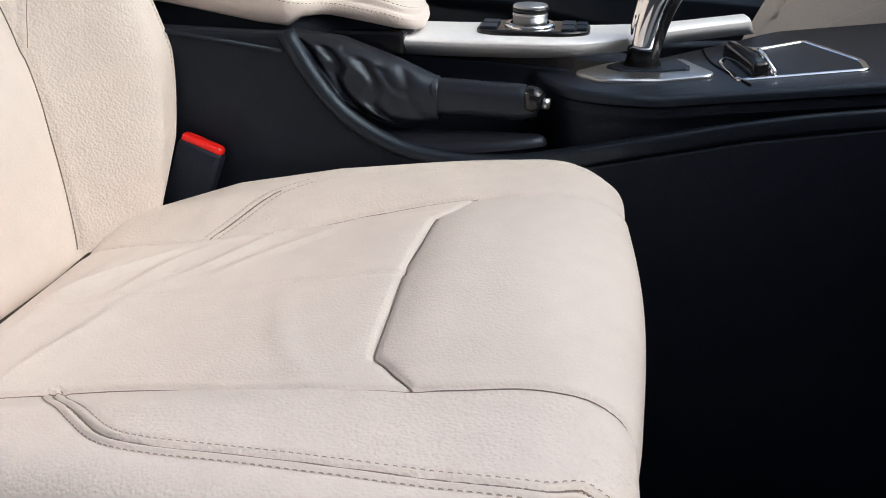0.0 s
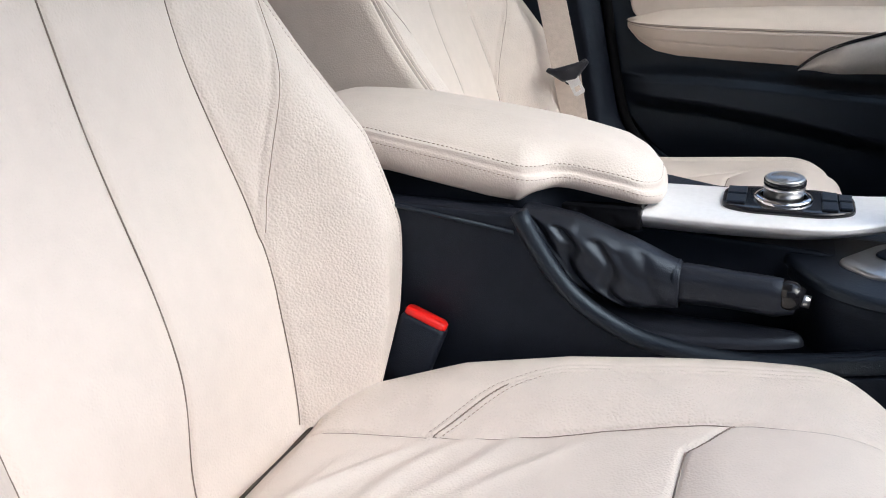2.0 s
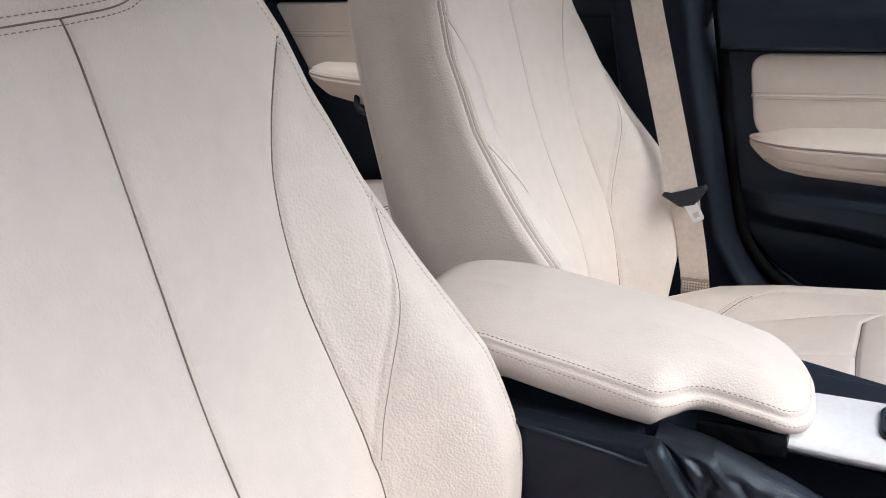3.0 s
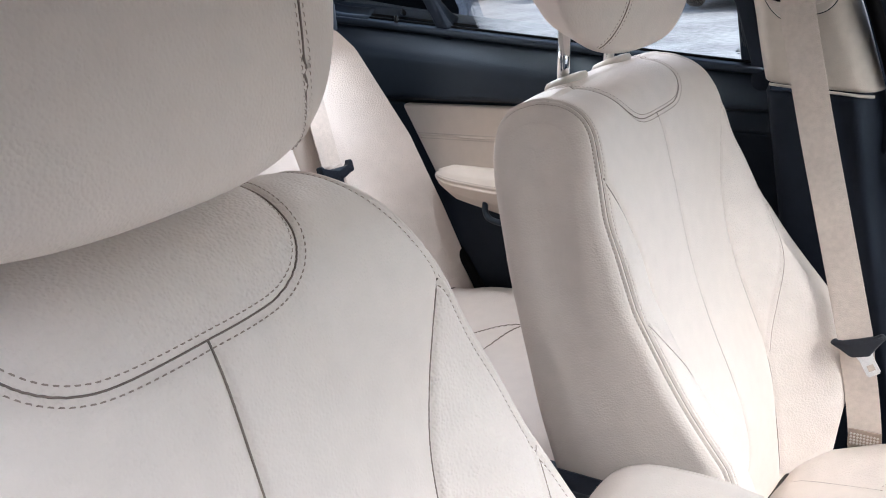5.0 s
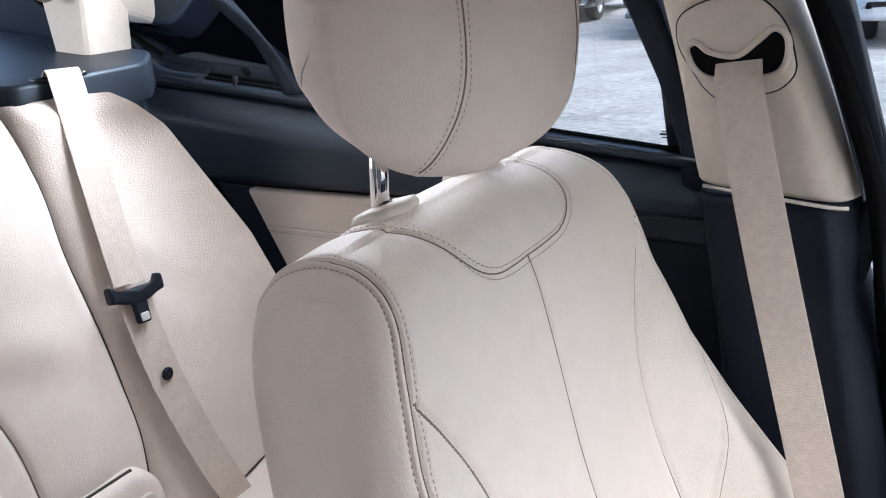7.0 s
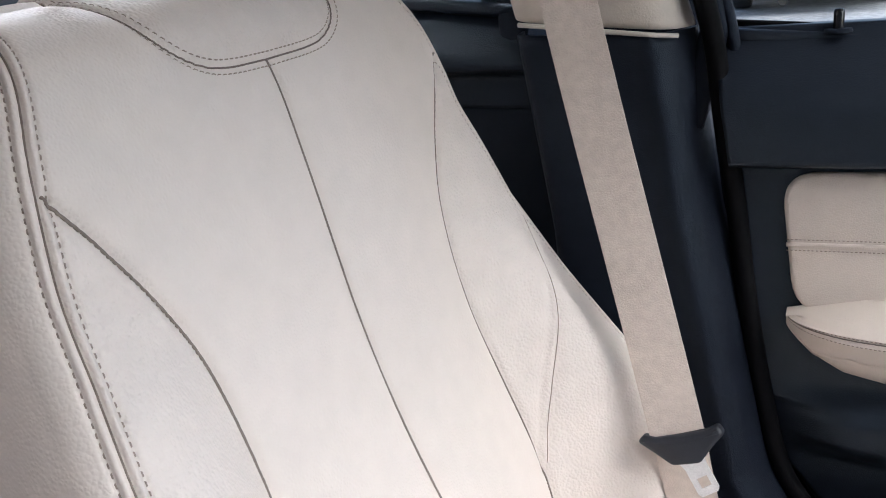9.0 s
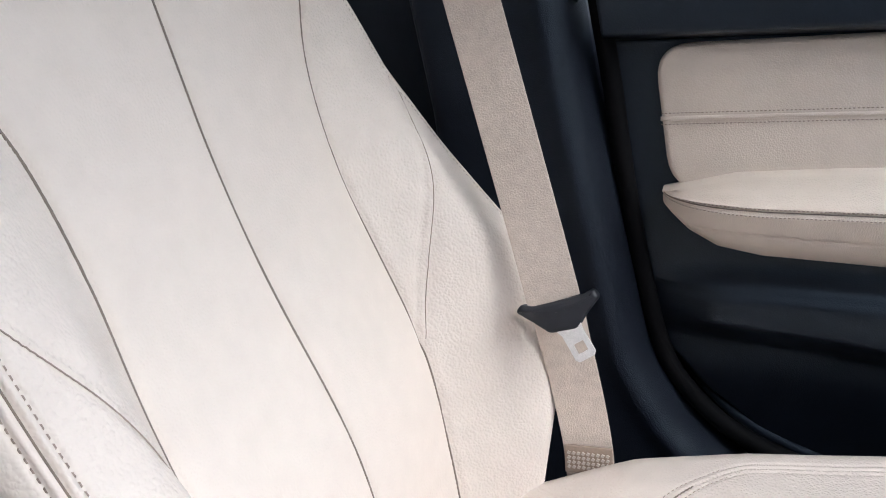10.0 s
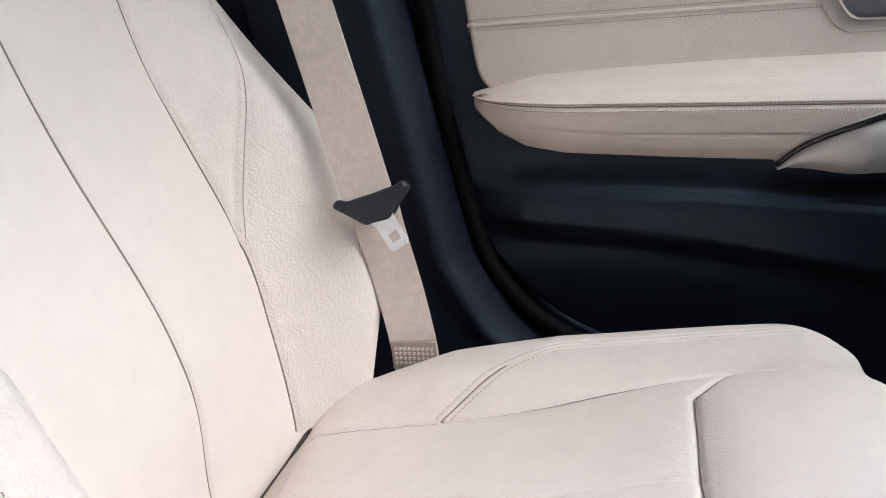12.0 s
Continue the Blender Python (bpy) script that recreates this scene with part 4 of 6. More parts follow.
bmesh.ops.bevel(bm, geom=[e for e in bm.edges if not e.is_contiguous or e.calc_face_angle(0) > .7], offset=.001, segments=2, affect="EDGES")
part("trim_band", smooth_all(bm), silver, console, "satin silver trim band")
# rotary controller with its button plates
knob_at = Matrix.Translation((.4175, .012, .663)) @ Matrix.Diagonal((.82, .82, .74, 1))


plate = rounded_outline([(.362, -.014), (.385, -.024), (.455, -.024), (.482, -.010), (.482, .034), (.455, .046), (.385, .046), (.362, .036)], .012)
ctrl = part("controller_plate", pad(plate, lying(.6625), .0035, .003, 0, .002), black_gloss, console, "black controller plate")
part("controller_ring", lathe([(.033, 0), (.033, .004), (.030, .0062), (.026, .0055)], 56, knob_at @ Matrix.Translation((0, 0, .003))), chrome, ctrl, "chrome ring")
part("controller_knob", lathe([(.0225, .0), (.0225, .012), (.0232, .0125), (.0232, .014), (.0225, .0145), (.0225, .016)], 56, knob_at @ Matrix.Translation((0, 0, .007))), satin, ctrl, "knurled metal knob")
part("controller_band", lathe([(.0222, .0), (.0236, .001), (.0236, .006), (.0222, .007)], 56, knob_at @ Matrix.Translation((0, 0, .0235))), black_gloss, ctrl, "black band")
part("controller_cap", lathe([(.0225, .0), (.0225, .0022), (.0212, .0036), (.0175, .0036), (.0170, .003), (.0165, .0036), (.0003, .0042)], 56, knob_at @ Matrix.Translation((0, 0, .0305))), satin, ctrl, "metal cap")
for x0, x1, y0, y1 in ((.366, .384, -.012, .010), (.366, .384, .014, .034), (.452, .466, -.016, .006), (.452, .466, .010, .034), (.4675, .479, -.010, .008), (.4675, .479, .012, .030)):
    part("button", box(x0, x1, y0, y1, .6655, .6685, .0012, 2), black_soft, ctrl)
# gear selector: chrome front, black back
sel = thing("gear_selector", "chrome and black gear selector lever on the console", "gear lever")
stem = spline([(.537, -.022, .634), (.538, -.022, .655), (.542, -.022, .680), (.549, -.022, .705), (.563, -.022, .733), (.585, -.022, .762), (.612, -.022, .786)], 40)
along = np.linspace(0, 1, 40)
wid = np.interp(along, (0, .12, .40, .62, .85, .96, 1), (.0170, .0195, .0235, .0245, .0225, .018, .010))
part("lever_body", bar(stem, np.array([rounded(w * 1.75, w * 1.5, w * .68, 6) for w in wid]), (0, 1, 0)), black_gloss, sel)
part("chrome_front", bar(stem[4:24] + np.array([-.0030, -.0022, 0]), np.array([rounded(w * 1.50, w * 1.5, w * .66, 6) for w in wid[4:24]]), (0, 1, 0)), chrome, sel, "chrome lever front")
part("head_panel", bar(stem[22:39] + np.array([-.0055, -.0015, .0045]), np.array([rounded(w * 1.15, w * 1.44, w * .5, 5) for w in wid[22:39]]), (0, 1, 0)), black_gloss, sel, "black gloss head panel")
part("head_button", bar(stem[25:33] + np.array([.002, -.0145, .0]), np.array([rounded(.020, .010, .004, 4)] * 8), (0, 1, 0)), black_soft, sel, "black selector button")
part("lever_boot", lathe([(.021, .0), (.0175, .004), (.0165, .010), (.0160, .022)], 32, Matrix.Translation((.537, -.022, .634)) @ Matrix.Diagonal((1, .8, 1, 1))), rubber, sel, "black rubber collar")
# open tray ahead of the selector
tray = thing("storage_tray", "black console storage tray with chrome rim", "tray")
to = rounded_outline([(.613, .0), (.622, -.088), (.742, -.082), (.746, -.045), (.712, .068), (.642, .036)], .010)
tz = lambda a, b, h: on_deck(a, b, .0072 + h)
ring_i = inset(to, .006)
v = np.stack([tz(to[:, 0], to[:, 1], np.full(len(to), -.004)), tz(to[:, 0], to[:, 1], np.full(len(to), .0005)), tz(inset(to, .002)[:, 0], inset(to, .002)[:, 1], np.full(len(to), .002)),
              tz(ring_i[:, 0], ring_i[:, 1], np.full(len(to), .0012)), tz(ring_i[:, 0], ring_i[:, 1], np.full(len(to), -.001))])
part("rim", grid_mesh(v, closed=True), chrome, tray, "polished rim")
part("tray_floor", pad(inset(to, .005), tz, .0005, .0004, 0, .004), black_soft, tray)
part("divider", pad(rounded_outline([(.622, .028), (.636, .030), (.652, -.080), (.636, -.084)], .004), tz, .015, .005, .002, 0), black_gloss, tray, "black gloss divider")
part("divider_clip", bar([tuple(p) for p in tz(np.array([.656, .650, .640]), np.array([-.082, -.03, .028]), np.array([.004, .014, .006]))], circle(.003, 10)), chrome, tray, "chrome clip")

# ---- parking brake ----
brake = thing("parking_brake", "black leather parking brake lever with gathered gaiter", "parking brake")
us = np.linspace(0, 1, 90)
gx = .186 + .150 * us
g_top = np.interp(gx, (.186, .237, .294, .336), (.674, .668, .648, .630))
g_low = np.interp(gx, (.186, .21, .24, .29, .336), (.664, .634, .598, .582, .588))
CREASES = [spline(p, 30) for p in ([(.26, .80), (.34, .64), (.31, .44), (.42, .18), (.54, .04)], [(.50, .82), (.60, .55), (.57, .26), (.72, .07)],
                                   [(.06, .75), (.18, .48), (.33, .22)], [(.78, .90), (.83, .45), (.90, .12)], [(.62, .80), (.72, .60), (.86, .55)])]
rings = []
for k, (x, zt, zb) in enumerate(zip(gx, g_top, g_low)):
    u, h = us[k], zt - zb
    a = np.linspace(0, 2 * np.pi, 96, endpoint=False)
    ec, es = np.sign(np.cos(a)) * np.abs(np.cos(a)) ** .7, np.sign(np.sin(a)) * np.abs(np.sin(a)) ** .7
    v_ = .5 + .5 * es
    fold = 0 * a
    for crease, deep in zip(CREASES, (.0052, .0042, .0026, .0022, .0018)):
        d = near(np.stack([np.full(96, u), v_], 1), crease)
        fold += -deep * np.exp(-(d / .035) ** 2) + .55 * deep * np.exp(-((d - .085) / .05) ** 2)
    fold *= math.sin(math.pi * min(1, .08 + u * .92)) ** .5
    wide = np.interp(u, (0, .2, .6, 1), (.020, .027, .027, .020)) * (1 - .25 * v_)
    rings.append(np.stack([np.full(96, x), -.083 - .004 * u + ec * (wide + fold), zb + h * v_ + .3 * fold * (1 - v_)], 1))
gv = np.array(rings)
gm = mesh_of(gv.reshape(-1, 3), [tuple(q) for q in grid_faces(90, 96, True)] + [tuple(range(96))[::-1], tuple(range(89 * 96, 90 * 96))])
bm = bmesh.new()
bm.from_mesh(gm)
bmesh.ops.recalc_face_normals(bm, faces=bm.faces)
part("gaiter", smooth_all(bm), black_leather, brake, "gathered black leather gaiter")
for dy in (-.012, -.004):
    part("stitching", stitches(np.stack([gx[4:87], np.full(83, -.085 + dy), g_top[4:87] + .0004], 1), (0, 0, 1), wide=.0009), slate_plastic, brake, "dark thread stitching", "stuff")
grip = spline([(.330, -.086, .610), (.36, -.089, .611), (.40, -.093, .611), (.425, -.095, .610), (.437, -.096, .608)], 30)
gs = np.interp(np.linspace(0, 1, 30), (0, .1, .5, .85, 1), (.0185, .0195, .0178, .0182, .012))
part("grip", bar(grip, np.array([rounded(s * 1.6, s * 1.95, s * .72, 6) for s in gs])), black_leather, brake)
part("collar", bar(grip[:2], np.array([rounded(.036, .043, .014, 6)] * 2)), black_plastic, brake)
for dy in (-.010, .004):
    part("stitching", stitches([p + np.array([0, dy, s * .96]) for p, s in zip(grip[1:26], gs[1:26])], (0, 0, 1), wide=.0009), slate_plastic, brake, "dark thread stitching", "stuff")
part("end_cap", bar([(.424, -.0955, .6135), (.434, -.0965, .6135), (.441, -.0972, .612)], np.array([rounded(.026, .028, .010, 5), rounded(.025, .025, .010, 5), rounded(.018, .018, .008, 5)])), black_gloss, brake, "black gloss end cap")
part("release_button", bar([(.438, -.097, .6115), (.4475, -.0980, .6104)], circle(.0056, 16)), satin, brake, "satin metal release button")
shoe = outline([(.23, -.100), (.27, -.112), (.33, -.117), (.40, -.1175), (.440, -.110), (.446, -.098), (.43, -.086), (.36, -.070), (.28, -.060), (.23, -.07)], 100)
part("base_shoe", pad(shoe, lambda a, b, h: np.stack([a, b, .560 + .06 * np.clip((.30 - a) / .1, 0, 1) ** 2 + .010 * np.clip((a - .34) / .1, 0, 1) + h], -1), .010, .0095, .006, .0), black_leather, brake)
part("guide_rod", bar([(.355, -.078, .600), (.40, -.072, .597), (.43, -.068, .585)], circle(.0035, 8)), black_gloss, brake)

# ---- armrest ----
arm = thing("armrest", "cream leather armrest lid with double taupe stitching", "armrest")
ao = outline([(-.074, -.045), (-.057, -.078), (-.02, -.091), (.05, -.094), (.165, -.0935), (.186, -.0915), (.199, -.080), (.209, -.067), (.225, -.059), (.262, -.056), (.290, -.052), (.305, -.030), (.306, .0), (.298, .040),
              (.27, .068), (.20, .080), (.05, .084), (-.02, .081), (-.058, .066), (-.075, .03)], 220)
top = lambda a, b: np.interp(a, (-.26, -.05, .03, .12, .20, .26, .31), (.742, .752, .750, .740, .729, .716, .694)) - .008 * np.abs(b / .09) ** 2
low = lambda a, b: np.interp(a, (-.26, .047, .150, .180, .192, .210, .294, .31), (.712, .698, .680, .677, .684, .684, .668, .662))
sew = lambda a, b: np.interp(a, (-.26, .026, .115, .199, .226, .278, .311), (.748, .737, .722, .705, .702, .692, .680)) - .0
rings = [(inset(ao, .010), low), (inset(ao, .003), lambda a, b: low(a, b) + .002), (ao, lambda a, b: low(a, b) * .85 + sew(a, b) * .15), (inset(ao, -.003), lambda a, b: low(a, b) * .45 + sew(a, b) * .55),
         (inset(ao, -.002), lambda a, b: low(a, b) * .12 + sew(a, b) * .88), (inset(ao, -.0008), lambda a, b: sew(a, b) - .0025), (inset(ao, .0022), sew), (inset(ao, .0012), lambda a, b: sew(a, b) + .003),
         (inset(ao, .003), lambda a, b: sew(a, b) * .7 + top(a, b) * .3), (inset(ao, .009), lambda a, b: sew(a, b) * .25 + top(a, b) * .75), (inset(ao, .018), lambda a, b: sew(a, b) * .06 + top(a, b) * .94)]
lastring = inset(ao, .018)
spine = np.stack([np.clip(lastring[:, 0], -.02, .235), np.full(len(ao), -.006)], 1)
for k in range(1, 10):
    rings.append((lastring + (spine - lastring) * k / 9, lambda a, b, k=k: top(a, b) + .004 * (k / 9)))
v = np.stack([np.stack([o[:, 0], o[:, 1], z(o[:, 0], o[:, 1])], -1) for o, z in rings])
part("lid_cover", grid_mesh(v, closed=True), leather, arm)
part("lid_base", pad(inset(ao, .012), lambda a, b, h: np.stack([a, b, low(a, b) - .012 + h], -1), .013, .002, 0, .02), black_plastic, arm, "black plastic lid base")
for d, dz in ((.0022, .006), (-.0022, -.006)):
    o = inset(ao, d)
    keep = (o[:, 1] < .03) & (o[:, 0] > -.2)
    roll = np.argmax(~keep)
    o, keep = np.roll(o, -roll, 0), np.roll(keep, -roll)
    o = o[keep]
    part("stitching", stitches(np.stack([o[:, 0], o[:, 1] - .0006, sew(o[:, 0], o[:, 1]) + dz], -1), (0, -1, .3)), seam_thread, arm, "taupe thread stitching", "stuff")
part("hinge_block", box(-.13, -.060, -.07, .06, .65, .700, .01, 3), black_plastic, arm)
part("front_frame", box(.176, .292, -.050, .060, .642, .668, .004), black_gloss, arm, "black frame under the lid")

# ---- belt buckle between seat and console ----
buckle = thing("belt_buckle", "black seat belt buckle with red release button", "belt buckle")
ax = np.array([.36, .10, .93])
up = ax / np.linalg.norm(ax)
o = np.array([.099, -.140, .564])
acr = np.array([.93, 0.0, -.37])
acr /= np.linalg.norm(acr)
pth = [o - up * .085, o - up * .06, o - up * .004, o]
me = bar(pth, np.array([rounded(.022, .048, .006, 4)] * 3 + [rounded(.019, .045, .006, 4)]), acr)
part("housing", me, black_plastic, buckle)
part("release_button", bar([o - up * .004, o + up * .004, o + up * .0065], np.array([rounded(.0150, .045, .005, 4), rounded(.0150, .045, .005, 4), rounded(.012, .042, .005, 4)]), acr), red_plastic, buckle, "red release button")
part("stalk", bar([o - up * .40, o - up * .08], rounded(.012, .035, .004, 3), acr), black_plastic, buckle)

# ---- far front door ----


def window(parent, name, pts, frame_r=.010):
    """A slightly curved pane through four corners (lower rear, lower front, upper front, upper rear)."""
    a, b, c, d = (np.array(p, float) for p in pts)
    u, w = np.meshgrid(np.linspace(0, 1, 12), np.linspace(0, 1, 8), indexing="ij")
    v = (a * (1 - u)[..., None] + b * u[..., None]) * (1 - w)[..., None] + (d * (1 - u)[..., None] + c * u[..., None]) * w[..., None]
    v[..., 1] += .02 * np.sin(np.pi * w)
    ob = part(name, grid_mesh(v), glass, parent, "clear side window glass")
    ob.visible_shadow = False
    return ob


door = thing("front_door", "far front door with black trim and cream leather panel", "car door")
zs = np.r_[np.linspace(.20, .50, 24), np.linspace(.505, .66, 50), np.linspace(.665, .985, 90)]
x0 = np.interp(zs, (.20, .30, .40, .46, .50, .55, .60, .70, .80, .90, .99), (.62, .45, .30, .232, .186, .146, .128, .109, .098, .085, .070))
us = np.linspace(0, 1, 90) ** 1.25
X = x0[:, None] + us[None] * (1.18 - x0[:, None])
Z = np.repeat(zs[:, None], 90, 1)


def door_depth(x, z):
    y = .757 + 0 * x
    y -= .034 * step(z, .862, .872) * 1.0
    y += .060 * step(z, .912, .992) ** 1.25
    ridge = np.interp(x, (.10, .15, .286, .40, .543, .9), (.602, .596, .584, .566, .537, .47))
    upper = np.interp(x, (.10, .15, .23, .34, .44, .9), (.626, .624, .626, .621, .613, .58))
    y -= .030 * step(z, ridge - .035, ridge + .002) * (1 - step(z, upper - .012, upper + .020)) * step(x, .12, .20)
    y -= .006 * step(z, upper - .006, upper + .004)
    y += .012 * step(ridge - z, .05, .16)
    return y


split = int(np.searchsorted(zs, .866))
part("trim_card", smooth_all(sheet(X[:split], Z[:split], door_depth(X[:split], Z[:split]), .02)), black_soft, door)
part("waist_trim", smooth_all(sheet(X[split - 1:], Z[split - 1:], door_depth(X[split - 1:], Z[split - 1:]), .02)), black_soft, door, "black soft-touch waist trim")
E_Y = .750
pan = rounded_outline([(.131, .858), (.147, .72), (1.05, .705), (1.05, .872)], .034)
panel = part("insert_panel", pad(pan, on_door(E_Y), .006, .005, .001, .01), leather_fine, door, "cream leather insert")
stitch_z = lambda x: .7905 + .016 * (x - .137)
xs = np.linspace(.138, 1.03, 120)
part("seam_welt", bar(np.stack([xs, np.full(120, E_Y - .0062), stitch_z(xs)], 1), circle(.0022, 8)), leather_fine, panel)
for dz in (-.0052, .0052):
    part("stitching", stitches(np.stack([xs, np.full(120, E_Y - .0068), stitch_z(xs) + dz], 1), (0, -1, 0), .0026, .0010), seam_thread, panel, "taupe thread stitching", "stuff")
# armrest: a long padded shelf, tapering to a rounded tip at its rear end
N = 110
ax_ = np.r_[.1405 + .09 * (np.linspace(0, 1, 50) ** 2.0), np.linspace(.235, 1.0, N - 50)]
grow = np.sqrt(np.clip((ax_ - .1395) / .085, 0, 1))
grow = np.where(ax_ > .2245, 1, np.sin(np.pi / 2 * np.clip(grow, 0, 1)))
sec = []
for x, g in zip(ax_, grow):
    zt = np.interp(x, (.14, .207, .286, .386, .513, .9), (.724, .739, .743, .746, .747, .745))
    zm = np.interp(x, (.14, .233, .387, .514, .9), (.7205, .7155, .712, .7095, .705))
    zc = np.interp(x, (.14, .166, .286, .463, .9), (.712, .697, .687, .681, .672))
    zb = np.interp(x, (.14, .149, .165, .192, .231, .339, .433, .9), (.712, .700, .684, .669, .661, .654, .649, .64))
    yi = .750 - .052 * g
    sec.append([(x, .752, zt), (x, .745, zt + .001 * g), (x, .730, zt - .002 * g), (x, yi + .012, zm + (zt - zm) * .55), (x, yi + .004, zm + (zt - zm) * .28), (x, yi + .0005, zm + .004 * g), (x, yi + .0018, zm + .0008),
                (x, yi, zm - .004 * g), (x, yi + .003 * g, (zm + zc) / 2), (x, yi + .008 * g, zc + .001), (x, yi + .0105 * g, zc), (x, yi + .010 * g, zc - .003 * g), (x, yi + .017 * g, (zc + zb) / 2),
                (x, yi + .030 * g, zb + .003 * g), (x, .752, zb)])
sec = np.array(sec)
dense = np.array([np.stack([np.interp(np.linspace(0, 14, 71), np.arange(15), s[:, k]) for k in range(3)], 1) for s in sec])
rest = part("armrest", grid_mesh(dense, flip=True), leather_fine, door, "cream leather armrest")
# shade between the two stitch rows, drawn as a dark line
part("seam", bar(sec[4:, 6] + np.array([0, -.0010, 0]), circle(.0005, 6)), seam_shade, rest, "dark seam shade line")
for k, dz in ((5, -.0005), (7, .0005)):
    p = sec[4:, k] + np.array([0, -.0006, dz])
    part("stitching", stitches(p, (0, -1, .2), .0026, .0010), seam_thread, rest, "taupe thread stitching", "stuff")
# silver pull handle ring that rises in front of the armrest
hand = spline([(.430, .6475), (.456, .673), (.489, .694), (.53, .708), (.60, .727), (.72, .745)], 60)
sec = []
for k, (x, z) in enumerate(hand):
    zb = np.interp(x, (.43, .48, .53, .72), (.646, .646, .648, .652))
    d = .040 * step(x, .425, .50)
    h = z - zb
    sec.append([(x, .735 - d, zb), (x, .722 - d, zb + .10 * h), (x, .712 - d, zb + .45 * h), (x, .711 - d, zb + .75 * h), (x, .714 - d, zb + .93 * h), (x, .722 - d, z), (x, .752, z + .001)])
part("pull_handle", grid_mesh(np.array(sec), flip=True), champagne, door, "satin silver pull handle")
part("handle_edge", bar([(x, .7195 - .040 * float(step(np.array(x), .425, .50)), z + .0015) for x, z in hand], circle(.0028, 8)), black_gloss, door)
# door opener
op = rounded_outline([(.462, .845), (.462, .792), (.480, .766), (.60, .766), (.60, .845)], .018)
cup = part("opener_cup", pad(op, on_door(.7435), .003, .0025, -.001, .002), beige_plastic, door, "beige opener cup")
part("opener_handle", pad(rounded_outline([(.474, .835), (.474, .796), (.488, .777), (.60, .777), (.60, .835)], .012), on_door(.7405), .006, .004, .001, 0), satin, cup, "polished opener handle")
# map pocket mouth in the lower door
pk = outline([(.437, .606), (.475, .613), (.56, .608), (.75, .592), (.95, .570), (.95, .520), (.75, .545), (.60, .566), (.50, .582), (.45, .594)], 120)
part("pocket_lip", pad(pk, on_door(.741), .010, .008, .002, .01), black_plastic, door)
part("pocket_mouth", pad(inset(outline([(.50, .583), (.60, .570), (.75, .549), (.95, .522), (.95, .495), (.75, .515), (.60, .545)], 100), 0), on_door(.742), .004, .003, 0, .004), rubber, door)
part("lock_pin", lathe([(.0045, .0), (.0045, .017), (.0036, .0195), (.0002, .020)], 16, Matrix.Translation((.172, .772, .978))), black_gloss, door)
part("lock_ring", lathe([(.012, .0), (.011, .003), (.006, .0035), (.0045, .002)], 20, Matrix.Translation((.172, .772, .978))), black_plastic, door)
window(door, "pane", [(.075, .798, .985), (1.25, .80, .88), (.62, .62, 1.33), (-.03, .63, 1.36)])
xs = np.linspace(.07, 1.2, 30)
part("waist_seal", bar(np.stack([xs, np.full(30, .792), .987 - .09 * (xs - .09)], 1), rounded(.007, .007, .002, 3)), rubber, door, "black rubber waist seal")
part("sill_cap", bar(np.stack([xs, np.full(30, .782), .983 - .09 * (xs - .09) - .004], 1), rounded(.03, .012, .004, 3)), black_soft, door)
part("window_frame", bar([(.050, .752, .90), (.070, .776, .985), (.058, .762, 1.05), (.028, .715, 1.18), (-.02, .645, 1.34)], rounded(.026, .040, .006, 3), (0, 1, 0)), black_plastic, door)
# marks printed on the pane, unreadable
mark = part("pane_mark", bmesh.new(), grey_mark, door, "grey printed glass mark")
bm = bmesh.new()
bm.from_mesh(lathe([(.0055, 0), (.0055, .0004), (.0035, .0004), (.0035, 0)], 20, Matrix.Translation((.1085, .7945, 1.0235)) @ pose(0, 0, 0, 90, 0, 0)))
for x, z, w, h in ((.108, 1.0105, .020, .0022), (.108, 1.0065, .016, .0014), (.1085, 1.0135, .010, .0012), (.146, 1.012, .018, .0014), (.146, 1.0155, .008, .0030), (.146, 1.0185, .012, .0012)):
    bmesh.ops.create_cube(bm, size=1, matrix=Matrix.Translation((x, .7945, z)) @ Matrix.Diagonal((w, .0006, h, 1)))
for x, z in ((.1245, 1.0115), (.1245, 1.0045)):
    bmm = lathe([(.0045, 0), (.0045, .0004), (.0036, .0004), (.0036, 0)], 18, Matrix.Translation((x, .7945, z)) @ pose(0, 0, 0, 90, 0, 0))
    bm.from_mesh(bmm)
bm.to_mesh(mark.data)
bm.free()

# ---- pillar between the doors ----
pillar = thing("door_pillar", "pillar trim, beige above and black below", "pillar")
z = np.linspace(.36, .990, 60)
front = np.interp(z, (.36, .44, .481, .552, .643, .735, .825, .90, .99), (.30, .205, .169, .132, .115, .097, .078, .068, .053))
rear = np.interp(z, (.36, .5, .80, .92, 1.01), (-.06, -.065, -.082, -.099, -.112))
v = np.linspace(0, 1, 34)
X = rear[:, None] * (1 - v) + front[:, None] * v
edge = (front[:, None] - X)
redge = X - rear[:, None]
Yd = .702 + .012 * (z[:, None] - .36) + .05 * np.exp(-edge / .012) - .008 * np.exp(-((edge - .03) / .015) ** 2) + .045 * np.exp(-redge / .004)
part("lower_trim", smooth_all(sheet(X, np.repeat(z[:, None], 34, 1) + .0045 * (1 - v), Yd, .015)), black_plastic, pillar, "black grained plastic lower trim")
z = np.linspace(.992, 1.33, 50)
front = np.interp(z, (.99, 1.073, 1.17, 1.33), (.054, .030, .000, -.055))
rear = np.interp(z, (.99, 1.084, 1.16, 1.33), (-.112, -.125, -.135, -.165))
X = rear[:, None] * (1 - v) + front[:, None] * v
edge, redge = front[:, None] - X, X - rear[:, None]
lean = np.interp(z, (.99, 1.1, 1.2, 1.33), (.709, .699, .675, .62))
